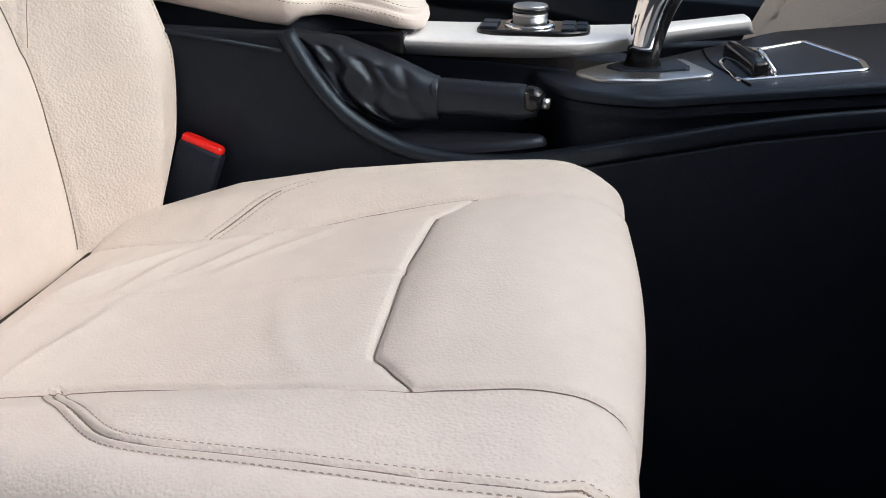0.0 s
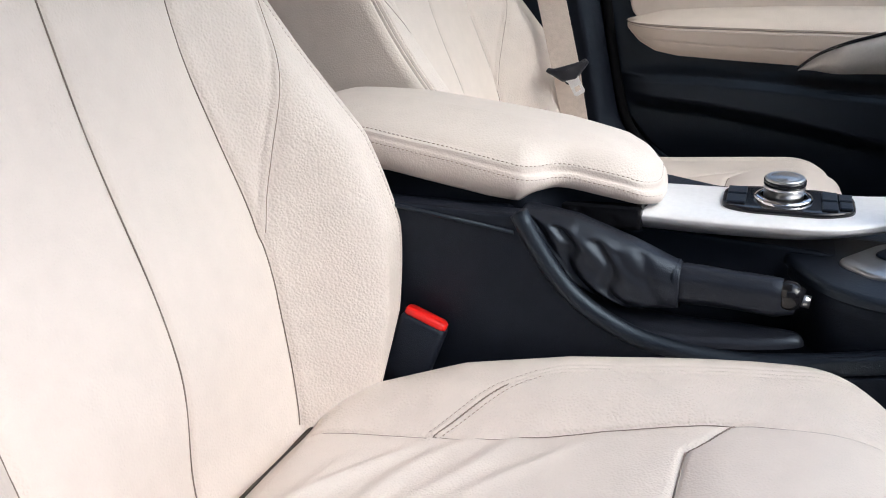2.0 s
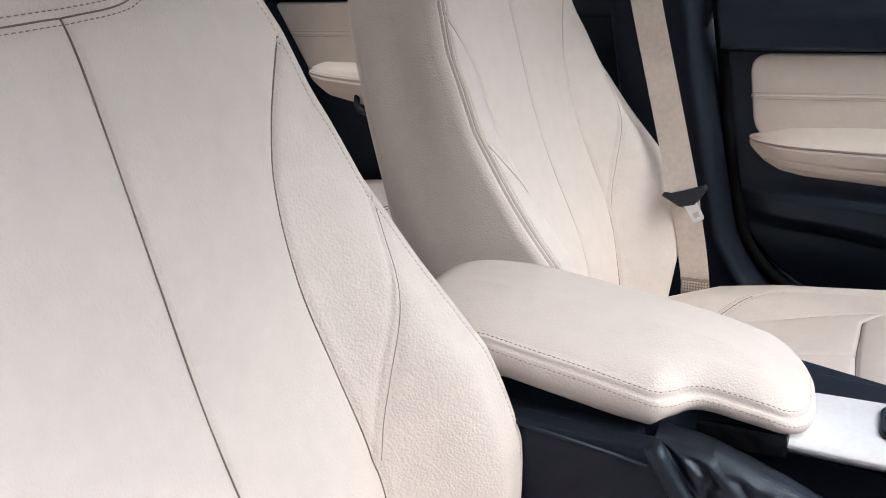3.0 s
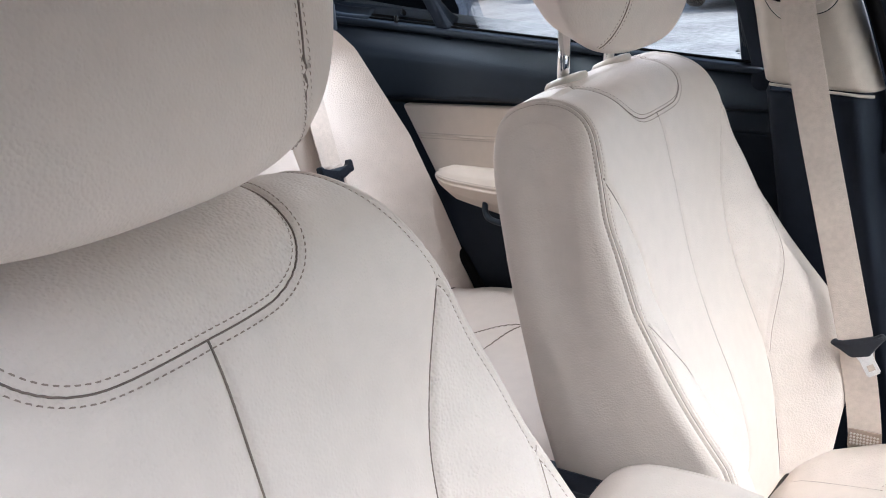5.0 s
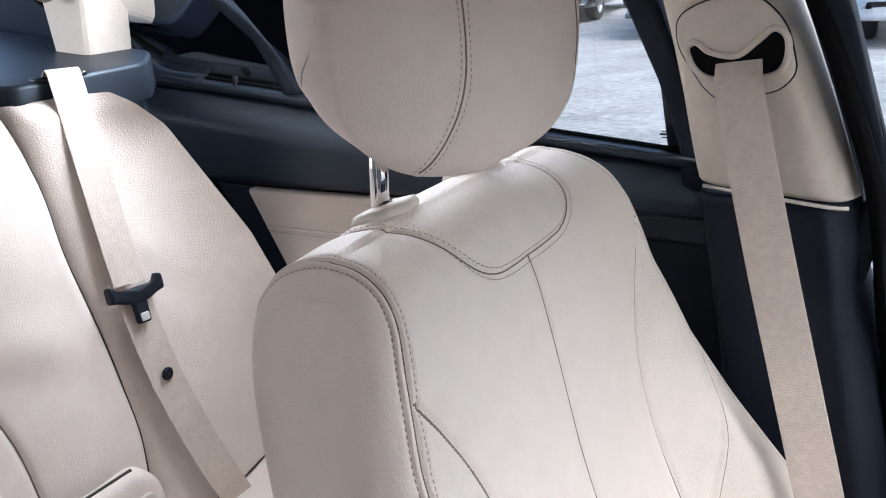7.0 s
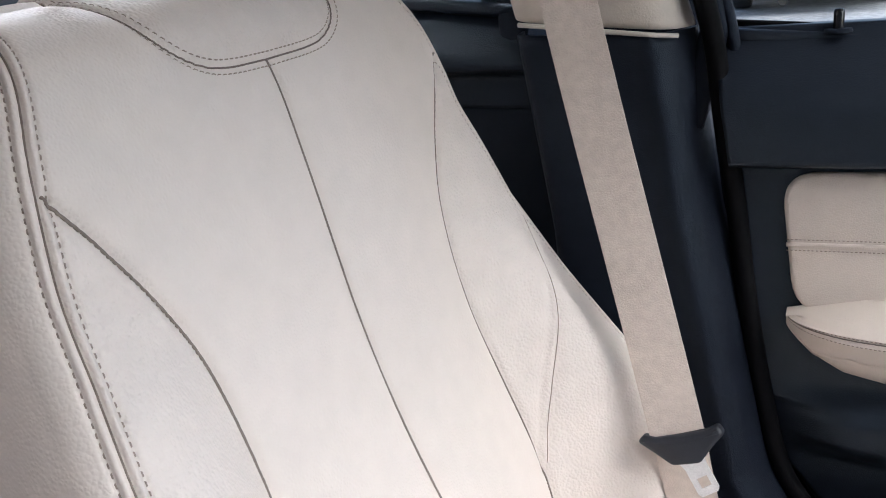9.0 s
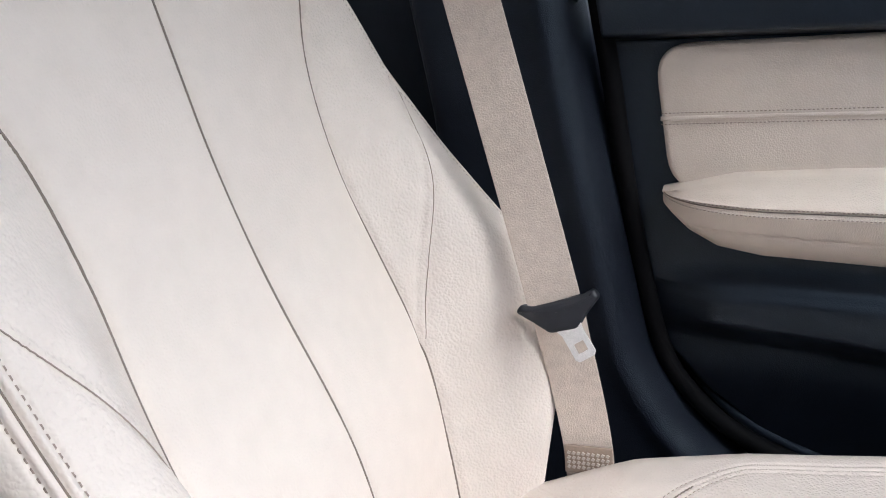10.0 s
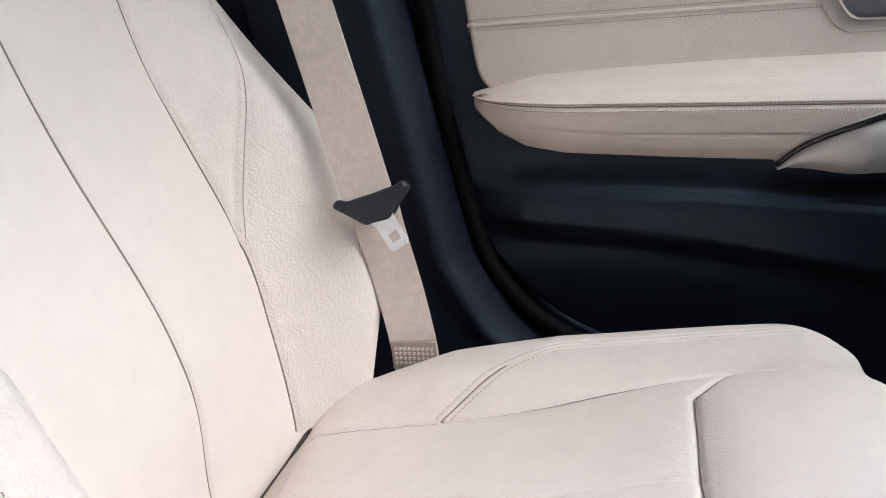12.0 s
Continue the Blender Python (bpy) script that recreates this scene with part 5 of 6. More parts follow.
Yd = lean[:, None] + .045 * np.exp(-edge / .010) + .04 * np.exp(-redge / .009)
part("upper_trim", smooth_all(sheet(X, np.repeat(z[:, None], 34, 1) + .018 * (1 - v) * np.exp(-(z[:, None] - .99) / .05), Yd, .012)), beige_ribbed, pillar, "beige textile upper trim")
part("trim_joint", bar(spline([(-.097, .7085, 1.0055), (-.06, .7055, 1.0015), (-.02, .7055, .9965), (.030, .7065, .9905), (.046, .714, .9885)], 16), circle(.0022, 8)), beige_plastic, pillar, "pale joint strip")
part("pillar_core", prism([(-.23, .30), (.10, .30), (.085, .70), (.05, 1.0), (-.04, 1.34), (-.20, 1.34), (-.16, 1.0)], .795, .82, .004), black_plastic, pillar)
# belt outlet in the upper trim
lean_at = lambda a, b, h: np.stack([a, np.interp(b, (.99, 1.1, 1.2, 1.33), (.709, .699, .675, .62)) - h, b], -1)
cover = rounded_outline([(-.118, 1.155), (-.094, 1.112), (-.078, 1.098), (-.020, 1.110), (-.004, 1.128), (-.012, 1.175), (-.040, 1.205), (-.090, 1.200), (-.118, 1.185)], .018)
cov = part("outlet_cover", pad(cover, lean_at, .005, .004, .001, .002), beige_plastic, pillar, "beige plastic belt outlet")
part("outlet_joint", bar(lean_at(*np.vstack([cover, cover[:1]]).T, np.full(len(cover) + 1, .0008)), circle(.0014, 6), (0, 1, .2), False), black_plastic, cov)
slot = outline([(-.108, 1.153), (-.100, 1.132), (-.080, 1.122), (-.030, 1.125), (-.014, 1.138), (-.012, 1.162), (-.024, 1.172), (-.040, 1.160), (-.060, 1.146), (-.085, 1.150), (-.098, 1.160)], 90)
part("outlet_slot", pad(slot, lean_at, .0062, .001, 0, 0), rubber, cov, "dark slot")
part("outlet_lip", bar(lean_at(*np.vstack([slot, slot[:1]]).T, np.full(len(slot) + 1, .0062)), circle(.0035, 8), (0, 1, .2), False), beige_plastic, cov)
# door seals down the pillar's front edge
zz = np.array([1.33, 1.17, 1.073, .99, .90, .825, .735, .643, .552, .50, .46, .43, .40])
sx = np.array([-.038, .018, .048, .070, .082, .093, .104, .119, .140, .170, .212, .27, .36])
sy = np.array([.64, .70, .725, .742, .745, .747, .748, .748, .748, .748, .748, .748, .748])
part("door_seal", bar(spline(np.stack([sx, sy, zz], 1), 90), circle(.0095, 12), (0, 1, 0)), rubber, pillar, "black rubber door seal")
part("door_seal", bar(spline(np.stack([sx + .014, sy + .022, zz - .002], 1), 90), circle(.006, 10), (0, 1, 0)), black_plastic, pillar, "black door edge")
sill = thing("door_sill_trim", "black plastic sill trim beside the far seat", "sill trim")
part("trim", prism([(.0, .14), (1.2, .14), (1.2, .36), (.45, .37), (.33, .385), (.26, .40), (.0, .40)], .66, .765, .02, 3), black_plastic, sill)

# ---- front seat belt ----
webbing_end = material("brown webbing end", (0.34, 0.27, 0.22), 0.7, vary=0.1, vary_scale=40)
belt = thing("seat_belt", "beige front seat belt hanging with steel tongue", "seat belt")
run = spline([(-.058, .690, 1.150), (-.056, .676, 1.125), (-.044, .660, 1.075), (-.012, .638, .95), (.020, .620, .83), (.047, .604, .73), (.064, .592, .668)], 50)
part("shoulder_webbing", strip(run, (.90, .10, .30), .047), webbing, belt)
run2 = spline([(.063, .607, .664), (.066, .612, .63), (.076, .622, .56), (.083, .627, .50), (.085, .629, .455)], 40)
part("lap_webbing", strip(run2, (.98, .16, .06), .046), webbing, belt)
part("sewn_end", box(.061, .107, .6215, .6245, .474, .505, .001), webbing_end, belt, "brown stitched webbing end")
lab = part("stitch_block", bmesh.new(), beige_plastic, belt, "raised stitching on the webbing end")
bm = bmesh.new()
for i in range(9):
    for j in range(4):
        bmesh.ops.create_cube(bm, size=1, matrix=Matrix.Translation((.0655 + i * .0046, .6208, .4815 + j * .0052)) @ pose(0, 0, 0, 0, 25, 0) @ Matrix.Diagonal((.0028, .0012, .0030, 1)))
bm.to_mesh(lab.data)
bm.free()
# tongue: a moulded black holder with a steel plate
TF = Matrix.Translation((.069, .588, .661)) @ pose(0, 0, 0, -18, 0, 0) @ pose(0, 0, 0, 0, -14, 0)
flat_on = lambda m: (lambda a, b, h: np.array([[*(m @ Vector((p, -q, r)))] for p, r, q in zip(np.ravel(a), np.ravel(b), np.ravel(h))]).reshape(*np.shape(a), 3))
hold = rounded_outline([(-.037, .006), (-.023, -.006), (-.011, -.017), (.013, -.017), (.023, -.006), (.037, .006), (.033, .014), (.022, .010), (-.022, .008), (-.031, .012)], .003)
tong = part("tongue_holder", pad(hold, flat_on(TF), .006, .004, .001, .006), slate_plastic, belt, "slate plastic tongue holder")
TS = TF @ Matrix.Translation((.006, 0, -.013)) @ pose(0, 0, 0, 0, -18, 0)
o = np.array([(-.017, .012), (-.013, .004), (-.0095, -.006), (-.0095, -.029), (-.007, -.032), (.007, -.032), (.0095, -.029), (.0095, -.006), (.013, .004), (.015, .012)])
hole = np.array([(-.0048, -.0165), (-.0048, -.0255), (.0048, -.0255), (.0048, -.0165)])
bm = bmesh.new()
fo = flat_on(TS)
for h, flip in ((.0035, False), (.0008, True)):
    a = [bm.verts.new(p) for p in fo(o[:, 0], o[:, 1], np.full(len(o), h))]
    b = [bm.verts.new(p) for p in fo(hole[:, 0], hole[:, 1], np.full(4, h))]
    ring = [[a[9], a[0], a[1], a[2], b[0], b[3], a[7], a[8]], [a[2], a[3], b[1], b[0]], [a[3], a[4], a[5], a[6], b[2], b[1]], [a[6], a[7], b[3], b[2]]]
    for r in ring:
        bm.faces.new(r[::-1] if flip else r)
    if not flip:
        fa, fb = a, b
for k in range(10):
    bm.faces.new((fa[k], a[k], a[(k + 1) % 10], fa[(k + 1) % 10]))
for k in range(4):
    bm.faces.new((fb[k], fb[(k + 1) % 4], b[(k + 1) % 4], b[k]))
bmesh.ops.recalc_face_normals(bm, faces=bm.faces)
part("tongue_plate", bm, steel, tong, "worn steel tongue plate")
part("belt_stop", lathe([(.006, 0), (.006, .003), (.0045, .0045), (.0003, .005)], 18, Matrix.Translation((.067, .606, .640)) @ pose(0, 0, 0, 90, 0, 0)), black_plastic, belt, "black belt stop button")

# ---- far rear door ----
rdoor = thing("rear_door", "far rear door with black trim and beige panel", "car door")
zs = np.linspace(.30, 1.11, 110)
sill_z = lambda x: 1.115 - .115 * (x + .99)
us = np.linspace(0, 1, 70)
xr = np.interp(zs, (.30, .62, .72, .862, 1.054, 1.11), (-.60, -.70, -.768, -.845, -.972, -1.03))
X = xr[:, None] * (1 - us) + (-.05) * us
Z = zs[:, None] - (1 - np.exp(-(zs[:, None] - .3) / .3)) * .115 * 1.06 * np.clip((X + .99), 0, 2) * (zs[:, None] / 1.11) ** 6
ztop = sill_z(X)
Y = .765 - .034 * step(Z, .950, .962) + .055 * step(Z, ztop - .058, ztop + .008) ** 1.3 + .01 * step(.62 - Z, 0, .2)
split = int(np.searchsorted(zs, .955))
part("trim_card", smooth_all(sheet(X[:split], Z[:split], Y[:split], .02)), black_plastic, rdoor)
part("waist_trim", smooth_all(sheet(X[split - 1:], Z[split - 1:], Y[split - 1:], .02)), black_soft, rdoor, "black soft-touch waist trim")
rp = rounded_outline([(-.814, .946), (-.742, .800), (-.20, .800), (-.20, .946)], .012)
rpan = part("insert_panel", pad(rp, on_door(.760), .008, .005, .001, .01), leather_fine, rdoor, "beige leather insert")
xs = np.linspace(-.778, -.22, 80)
part("seam_welt", bar(np.stack([xs, np.full(80, .7518), np.full(80, .884)], 1), circle(.0022, 8)), leather_fine, rpan)
for dz in (-.005, .005):
    part("stitching", stitches(np.stack([xs, np.full(80, .751), np.full(80, .884 + dz)], 1), (0, -1, 0)), seam_thread, rpan, "taupe thread stitching", "stuff")
N = 60
ax_ = np.r_[-.742 + .10 * np.linspace(0, 1, 30) ** 2, np.linspace(-.637, -.2, 30)]
sec = []
for x in ax_:
    g = math.sin(math.pi / 2 * min(1, math.sqrt(max(0, (x + .743) / .09))))
    zt = np.interp(x, (-.742, -.70, -.5), (.815, .828, .826))
    zb = np.interp(x, (-.742, -.72, -.69, -.58, -.4), (.803, .778, .760, .736, .725))
    zm = np.interp(x, (-.742, -.6, -.4), (.810, .797, .793))
    yi = .758 - .055 * g
    sec.append([(x, .760, zt), (x, .742, zt + .001), (x, yi + .012, zm + (zt - zm) * .6), (x, yi + .002, zm + .004 * g), (x, yi + .003, zm), (x, yi, zm - .004 * g), (x, yi + .010 * g, zm * .5 + zb * .5), (x, yi + .03 * g, zb + .004 * g), (x, .760, zb)])
sec = np.array(sec)
dense = np.array([np.stack([np.interp(np.linspace(0, 8, 49), np.arange(9), s[:, k]) for k in range(3)], 1) for s in sec])
rarm = part("armrest", grid_mesh(dense, flip=True), leather_fine, rdoor, "beige leather armrest")
part("stitching", stitches(sec[3:, 3] + np.array([0, -.0006, .004]), (0, -1, .2)), seam_thread, rarm, "taupe thread stitching", "stuff")
part("grip_loop", bar(spline([(-.560, .700, .735), (-.600, .706, .742), (-.612, .716, .765), (-.60, .73, .80)], 24), circle(.006, 10)), black_soft, rdoor, "black grip loop")
part("lock_pin", lathe([(.0045, .0), (.0045, .024), (.0036, .0265), (.0002, .027)], 16, Matrix.Translation((-.826, .778, 1.088))), black_gloss, rdoor)
part("lock_ring", lathe([(.012, .0), (.011, .004), (.006, .0045), (.0045, .002)], 20, Matrix.Translation((-.826, .778, 1.088))), black_plastic, rdoor)
sl = lambda x: sill_z(x) + .004
window(rdoor, "pane", [(-.705, .796, sl(-.705)), (-.12, .798, sl(-.12)), (-.20, .63, 1.36), (-.80, .62, 1.36)])
window(rdoor, "quarter_pane", [(-1.02, .795, sl(-1.02)), (-.73, .796, sl(-.73)), (-.83, .62, 1.36), (-1.10, .64, 1.30)])
xs = np.linspace(-1.03, -.12, 24)
part("waist_seal", bar(np.stack([xs, np.full(24, .790), sill_z(xs) + .005], 1), rounded(.007, .008, .002, 3)), rubber, rdoor, "black rubber waist seal")
part("sill_cap", bar(np.stack([xs, np.full(24, .781), sill_z(xs) - .002], 1), rounded(.034, .014, .005, 3)), black_soft, rdoor)
part("divider_bar", bar([(-.700, .790, 1.06), (-.722, .792, 1.10), (-.752, .775, 1.18), (-.80, .70, 1.28), (-.83, .64, 1.36)], rounded(.022, .044, .006, 3), (0, 1, 0)), black_plastic, rdoor, "black window divider")
part("rear_frame", bar(spline([(-.90, .796, 1.098), (-.985, .796, 1.108), (-1.022, .795, 1.130), (-1.036, .785, 1.17), (-1.062, .75, 1.23), (-1.11, .66, 1.33)], 30), rounded(.034, .050, .012, 4), (0, 1, 0)), black_soft, rdoor, "black window frame")
part("front_frame", bar([(-.118, .765, .98), (-.128, .79, 1.03), (-.145, .76, 1.12), (-.18, .70, 1.25), (-.21, .63, 1.36)], rounded(.03, .034, .006, 3), (0, 1, 0)), black_plastic, rdoor)
rmark = part("pane_mark", bmesh.new(), grey_mark, rdoor, "grey printed glass mark")
bm = bmesh.new()
bm.from_mesh(lathe([(.0055, 0), (.0055, .0004), (.0035, .0004), (.0035, 0)], 20, Matrix.Translation((-.160, .7975, 1.054)) @ pose(0, 0, 0, 90, 0, 0)))
for dx, dz, w, h in ((0, -.010, .020, .0014), (0, -.0135, .024, .0026), (0, -.0175, .018, .0014), (0, -.021, .009, .0012)):
    bmesh.ops.create_cube(bm, size=1, matrix=Matrix.Translation((-.160 + dx, .7975, 1.054 + dz)) @ Matrix.Diagonal((w, .0006, h, 1)))
bm.to_mesh(rmark.data)
bm.free()
# seal between the rear seat and the door
part("door_seal", bar(spline([(-.66, .762, .55), (-.70, .764, .625), (-.772, .765, .73), (-.850, .766, .87), (-.975, .768, 1.06), (-1.02, .772, 1.115), (-1.07, .74, 1.18), (-1.14, .64, 1.30)], 80), circle(.011, 12), (0, 1, 0)), rubber, rdoor, "black rubber door seal")

# ---- rear seat ----
rear = thing("rear_bench", "cream leather rear bench seat with split backrest", "seat")
RB = [(-.715, .50), (-.738, .60), (-.752, .665), (-.772, .76), (-.797, .90), (-.824, 1.02), (-.848, 1.12), (-.862, 1.165), (-.885, 1.195), (-.925, 1.203), (-.965, 1.185), (-.985, 1.10), (-.975, .90), (-.95, .60)]
_r = spline(RB, 260)
_rr = np.r_[0, np.cumsum(np.linalg.norm(np.diff(_r, axis=0), axis=1))]
RTOP = float(_rr[np.argmax(_r[:, 1])])
rz = lambda z: np.interp(z, _r[: np.argmax(_r[:, 1]), 1], _rr[: np.argmax(_r[:, 1])])


def rb_width(c, run):
    w = np.interp(c[:, 1], (.5, .64, .70, .80, .95, 1.02, 1.10, 1.16, 1.19, 1.205), (.40, .437, .446, .441, .425, .430, .418, .395, .37, .34))
    return np.convolve(np.pad(w, 5, mode="edge"), np.ones(11) / 11, "valid")


def rb_swell(c, run, y, w):
    z = c[..., 1]
    puff = .014 * np.exp(-((np.abs(y) - .335) / .075) ** 2) + .010 * np.exp(-((np.abs(y) - .12) / .09) ** 2)
    folds = .004 * np.sin((z + .25 * y) * 48) * np.exp(-((z - .86) / .07) ** 2) * np.exp(-((np.abs(y) - .33) / .07) ** 2)
    return np.where(run < RTOP, puff * step(z, .62, .70) + folds, 0)


rs = spline([(.236, 1.14), (.236, 1.0), (.25, .88), (.277, .76), (.282, .66)], 50)
rs = np.stack([rs[:, 0], rz(rs[:, 1])], 1)
rc = spline([(.235, 1.125), (.26, 1.112), (.30, 1.108), (.335, 1.114), (.355, 1.135), (.36, 1.165)], 40)
rc = np.stack([rc[:, 0], rz(rc[:, 1])], 1)
mir = np.array([-1, 1])
rsew = [(rs, .004, .003), (rs * mir, .004, .003), (rc, .002, .0022), (rc * mir, .002, .0022)]
rmid = lambda c, n, run: np.stack([c[:, 0] * .5 - .88 * .5, np.minimum(c[:, 1], 1.14)], 1)
rback = Cover(RB, 260, rb_width, rb_swell, .022, flat=321, turns=11, sides=6, middle=rmid)
rback.build(lambda c, run, y, q, w: groove_of(np.stack([y.ravel(), run.ravel()], 1), rsew).reshape(y.shape) * (np.abs(q) < 1.0),
            lambda c, run, y, q, w: np.where(np.abs(y) < np.interp(run, rs[::-1, 1], rs[::-1, 0]), 0, np.where(y < 0, 1, 2)), ["centre_panel", "backrest_panel", "backrest_panel"], leather, rear)
# shade of the backrest seams, laid in as dark tubes
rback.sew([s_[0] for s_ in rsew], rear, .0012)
# outer backrest wings
for sgn in (1, -1):
    zz, yy = np.meshgrid(np.r_[np.linspace(.50, 1.10, 60), np.linspace(1.105, 1.130, 12)], np.linspace(.425, .772, 48), indexing="ij")
    xx = -.728 - .205 * (zz - .5) + .012 * np.sin(np.pi * np.clip((yy - .43) / .33, 0, 1)) + .055 * np.clip((yy - .60) / .17, 0, 1) ** 2 - .05 * np.exp(-(yy - .425) / .012)
    cut = np.interp(zz, (.5, .60, .75, .90, 1.077, 1.13, 1.145), (.775, .772, .735, .69, .60, .545, .53))
    yy = .425 + (yy - .425) / .347 * (cut - .425)
    xx = xx - .055 * np.clip((zz - 1.105) / .04, 0, 1) ** 2 + .004 * np.sin(zz * 60 + yy * 40) * np.exp(-((zz - .85) / .12) ** 2) * np.exp(-((yy - .56) / .05) ** 2) * .35
    wing_v = np.stack([xx, sgn * yy, zz], -1)
    part("backrest_wing", grid_mesh(wing_v, flip=sgn > 0), leather_grained, rear)
    # a dark tube for the shade between the main backrest and its wing
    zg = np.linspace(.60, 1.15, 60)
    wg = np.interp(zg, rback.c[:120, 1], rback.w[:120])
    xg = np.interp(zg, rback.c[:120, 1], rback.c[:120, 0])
    part("gap_lining", bar(np.stack([xg - .016, sgn * (wg + .0015), zg], 1), circle(.0022, 8), (1, 0, 0)), gap_lining, rear, "dark line for the shade in the seat gap")
# cushion
RC = [(-.285, .28), (-.262, .36), (-.245, .45), (-.250, .520), (-.275, .558), (-.33, .574), (-.43, .574), (-.56, .563), (-.68, .553), (-.78, .545), (-.86, .54)]
rcw = lambda c, run: np.interp(c[:, 0], (-.86, -.7, -.5, -.3, -.24), (.755, .755, .752, .74, .735))


def rc_swell(c, run, y, w):
    x, a = c[..., 0], np.abs(y)
    up = .030 * step(a, .50, .70) * step(x, -.80, -.60) * (1 - .3 * step(x, -.40, -.28))
    return up + .008 * np.exp(-((a - .37) / .12) ** 2) + .035 * np.exp(-((a - .70) / .10) ** 2) * (1 - step(x, -.80, -.66))


rcover = Cover(RC, 200, rcw, rc_swell, .03, flat=301, turns=9, sides=6, middle=lambda c, n, run: np.stack([np.minimum(c[:, 0], -.32), np.full(len(c), .30)], 1))
rx = lambda x: np.interp(-np.asarray(x), -rcover.c[70:, 0], rcover.run[70:])
l1 = spline([(-.722, .435), (-.69, .455), (-.652, .490), (-.60, .535), (-.531, .590), (-.46, .612), (-.38, .625), (-.30, .63)], 50)
l2 = spline([(-.47, .612), (-.50, .575), (-.52, .50), (-.535, .40), (-.54, .30), (-.54, .1)], 50)
l1, l2 = (np.stack([q[:, 1], rx(q[:, 0])], 1) for q in (l1, l2))
csew = [(l1, .003, .0028), (l1 * mir, .003, .0028), (l2, .0022, .0026), (l2 * mir, .0022, .0026)]
rcover.build(lambda c, run, y, q, w: groove_of(np.stack([y.ravel(), run.ravel()], 1), csew).reshape(y.shape) * (np.abs(q) < 1.0),
             lambda c, run, y, q, w: np.where(np.abs(y) < np.interp(run, l1[:, 1], l1[:, 0]), 0, np.where(y < 0, 1, 2)), ["cushion_panel", "cushion_bolster", "cushion_bolster"], leather, rear)
# cushion seams get their shade as dark tubes too
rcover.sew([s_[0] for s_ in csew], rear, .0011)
# shade drawn dark where the wings and the lower strip meet the cushion
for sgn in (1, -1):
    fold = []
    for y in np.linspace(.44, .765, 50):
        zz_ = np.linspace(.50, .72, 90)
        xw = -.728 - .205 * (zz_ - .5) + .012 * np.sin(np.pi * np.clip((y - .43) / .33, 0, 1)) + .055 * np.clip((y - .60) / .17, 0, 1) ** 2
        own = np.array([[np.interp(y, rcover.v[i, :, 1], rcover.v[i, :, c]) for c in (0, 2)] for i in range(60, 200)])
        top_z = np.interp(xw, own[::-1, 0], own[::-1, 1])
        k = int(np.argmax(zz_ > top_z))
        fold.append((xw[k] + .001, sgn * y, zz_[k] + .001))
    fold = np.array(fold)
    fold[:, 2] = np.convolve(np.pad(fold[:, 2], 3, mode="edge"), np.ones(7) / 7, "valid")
    part("gap_lining", bar(fold, circle(.0015, 8), (1, 0, .3)), gap_lining, rear, "dark line for the shade in the seat gap")
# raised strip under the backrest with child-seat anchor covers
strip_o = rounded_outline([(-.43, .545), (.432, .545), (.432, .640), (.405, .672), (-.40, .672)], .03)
# shade along the strip's top edge, put in as a dark bar
part("gap_lining", bar([(-.7365, y, .6715) for y in np.linspace(-.395, .395, 30)], circle(.0024, 8)), gap_lining, rear, "dark line for the shade in the seat gap")
anchor = part("lower_strip", pad(strip_o, lambda a, b, h: np.stack([-.765 + h - .05 * (b - .55), a, b], -1), .050, .018, .004, .02), leather, rear)
for sgn in (1, -1):
    cp = rounded_outline([(sgn * .350, .575), (sgn * .412, .575), (sgn * .412, .640), (sgn * .350, .640)], .016)
    cv = part("anchor_cover", pad(cp, lambda a, b, h: np.stack([-.7155 + h - .05 * (b - .55), a, b], -1), .004, .003, .0, .002), beige_plastic, anchor, "beige anchor cover")
    cf = rounded_outline([(sgn * .360, .588), (sgn * .402, .588), (sgn * .402, .634), (sgn * .360, .634)], .008)
    part("anchor_flap", pad(cf, lambda a, b, h: np.stack([-.712 + h - .05 * (b - .55), a, b], -1), .0035, .002, .0, .001), beige_plastic, anchor)
    cs = rounded_outline([(sgn * .364, .579), (sgn * .398, .579), (sgn * .398, .587), (sgn * .364, .587)], .003)
    part("anchor_slot", pad(cs, lambda a, b, h: np.stack([-.7118 + h - .05 * (b - .55), a, b], -1), .001, .0008, .0, .001), rubber, anchor, "dark slot")
# rear headrests on the main backrest
for sgn in (1, -1):
    rh = part("headrest", bmesh.new(), leather, rear)
    HP = [(-.87, 1.215), (-.845, 1.215), (-.828, 1.24), (-.824, 1.285), (-.84, 1.32), (-.875, 1.335), (-.91, 1.32), (-.925, 1.27), (-.91, 1.225), (-.88, 1.214)]
    hc = Cover(HP, 60, lambda c, run: np.interp(c[:, 1], (1.21, 1.24, 1.33), (.09, .115, .105)), lambda c, run, y, w: 0 * y, .025, flat=25, turns=9, sides=6,
               middle=lambda c, n, run: np.repeat(np.array([[-.875, 1.27]]), len(c), 0) + 0 * c)
    made = hc.build(lambda c, run, y, q, w: .002 * np.exp(-((np.abs(q) - 1.4) * .04 / .002) ** 2), lambda c, run, y, q, w: np.where(np.abs(q) > 1.4, np.where(y < 0, 1, 2), 0), ["headrest_face", "headrest_side", "headrest_side"], leather, rh)
    rh.location = (0, sgn * .245, 0)
    part("headrest_base", pad(outline([(-.92, sgn * .30), (-.92, sgn * .19), (-.875, sgn * .175), (-.862, sgn * .245), (-.875, sgn * .315)], 60), lying(1.198), .012, .008, .0, .01), beige_plastic, rear, "beige plastic headrest base")
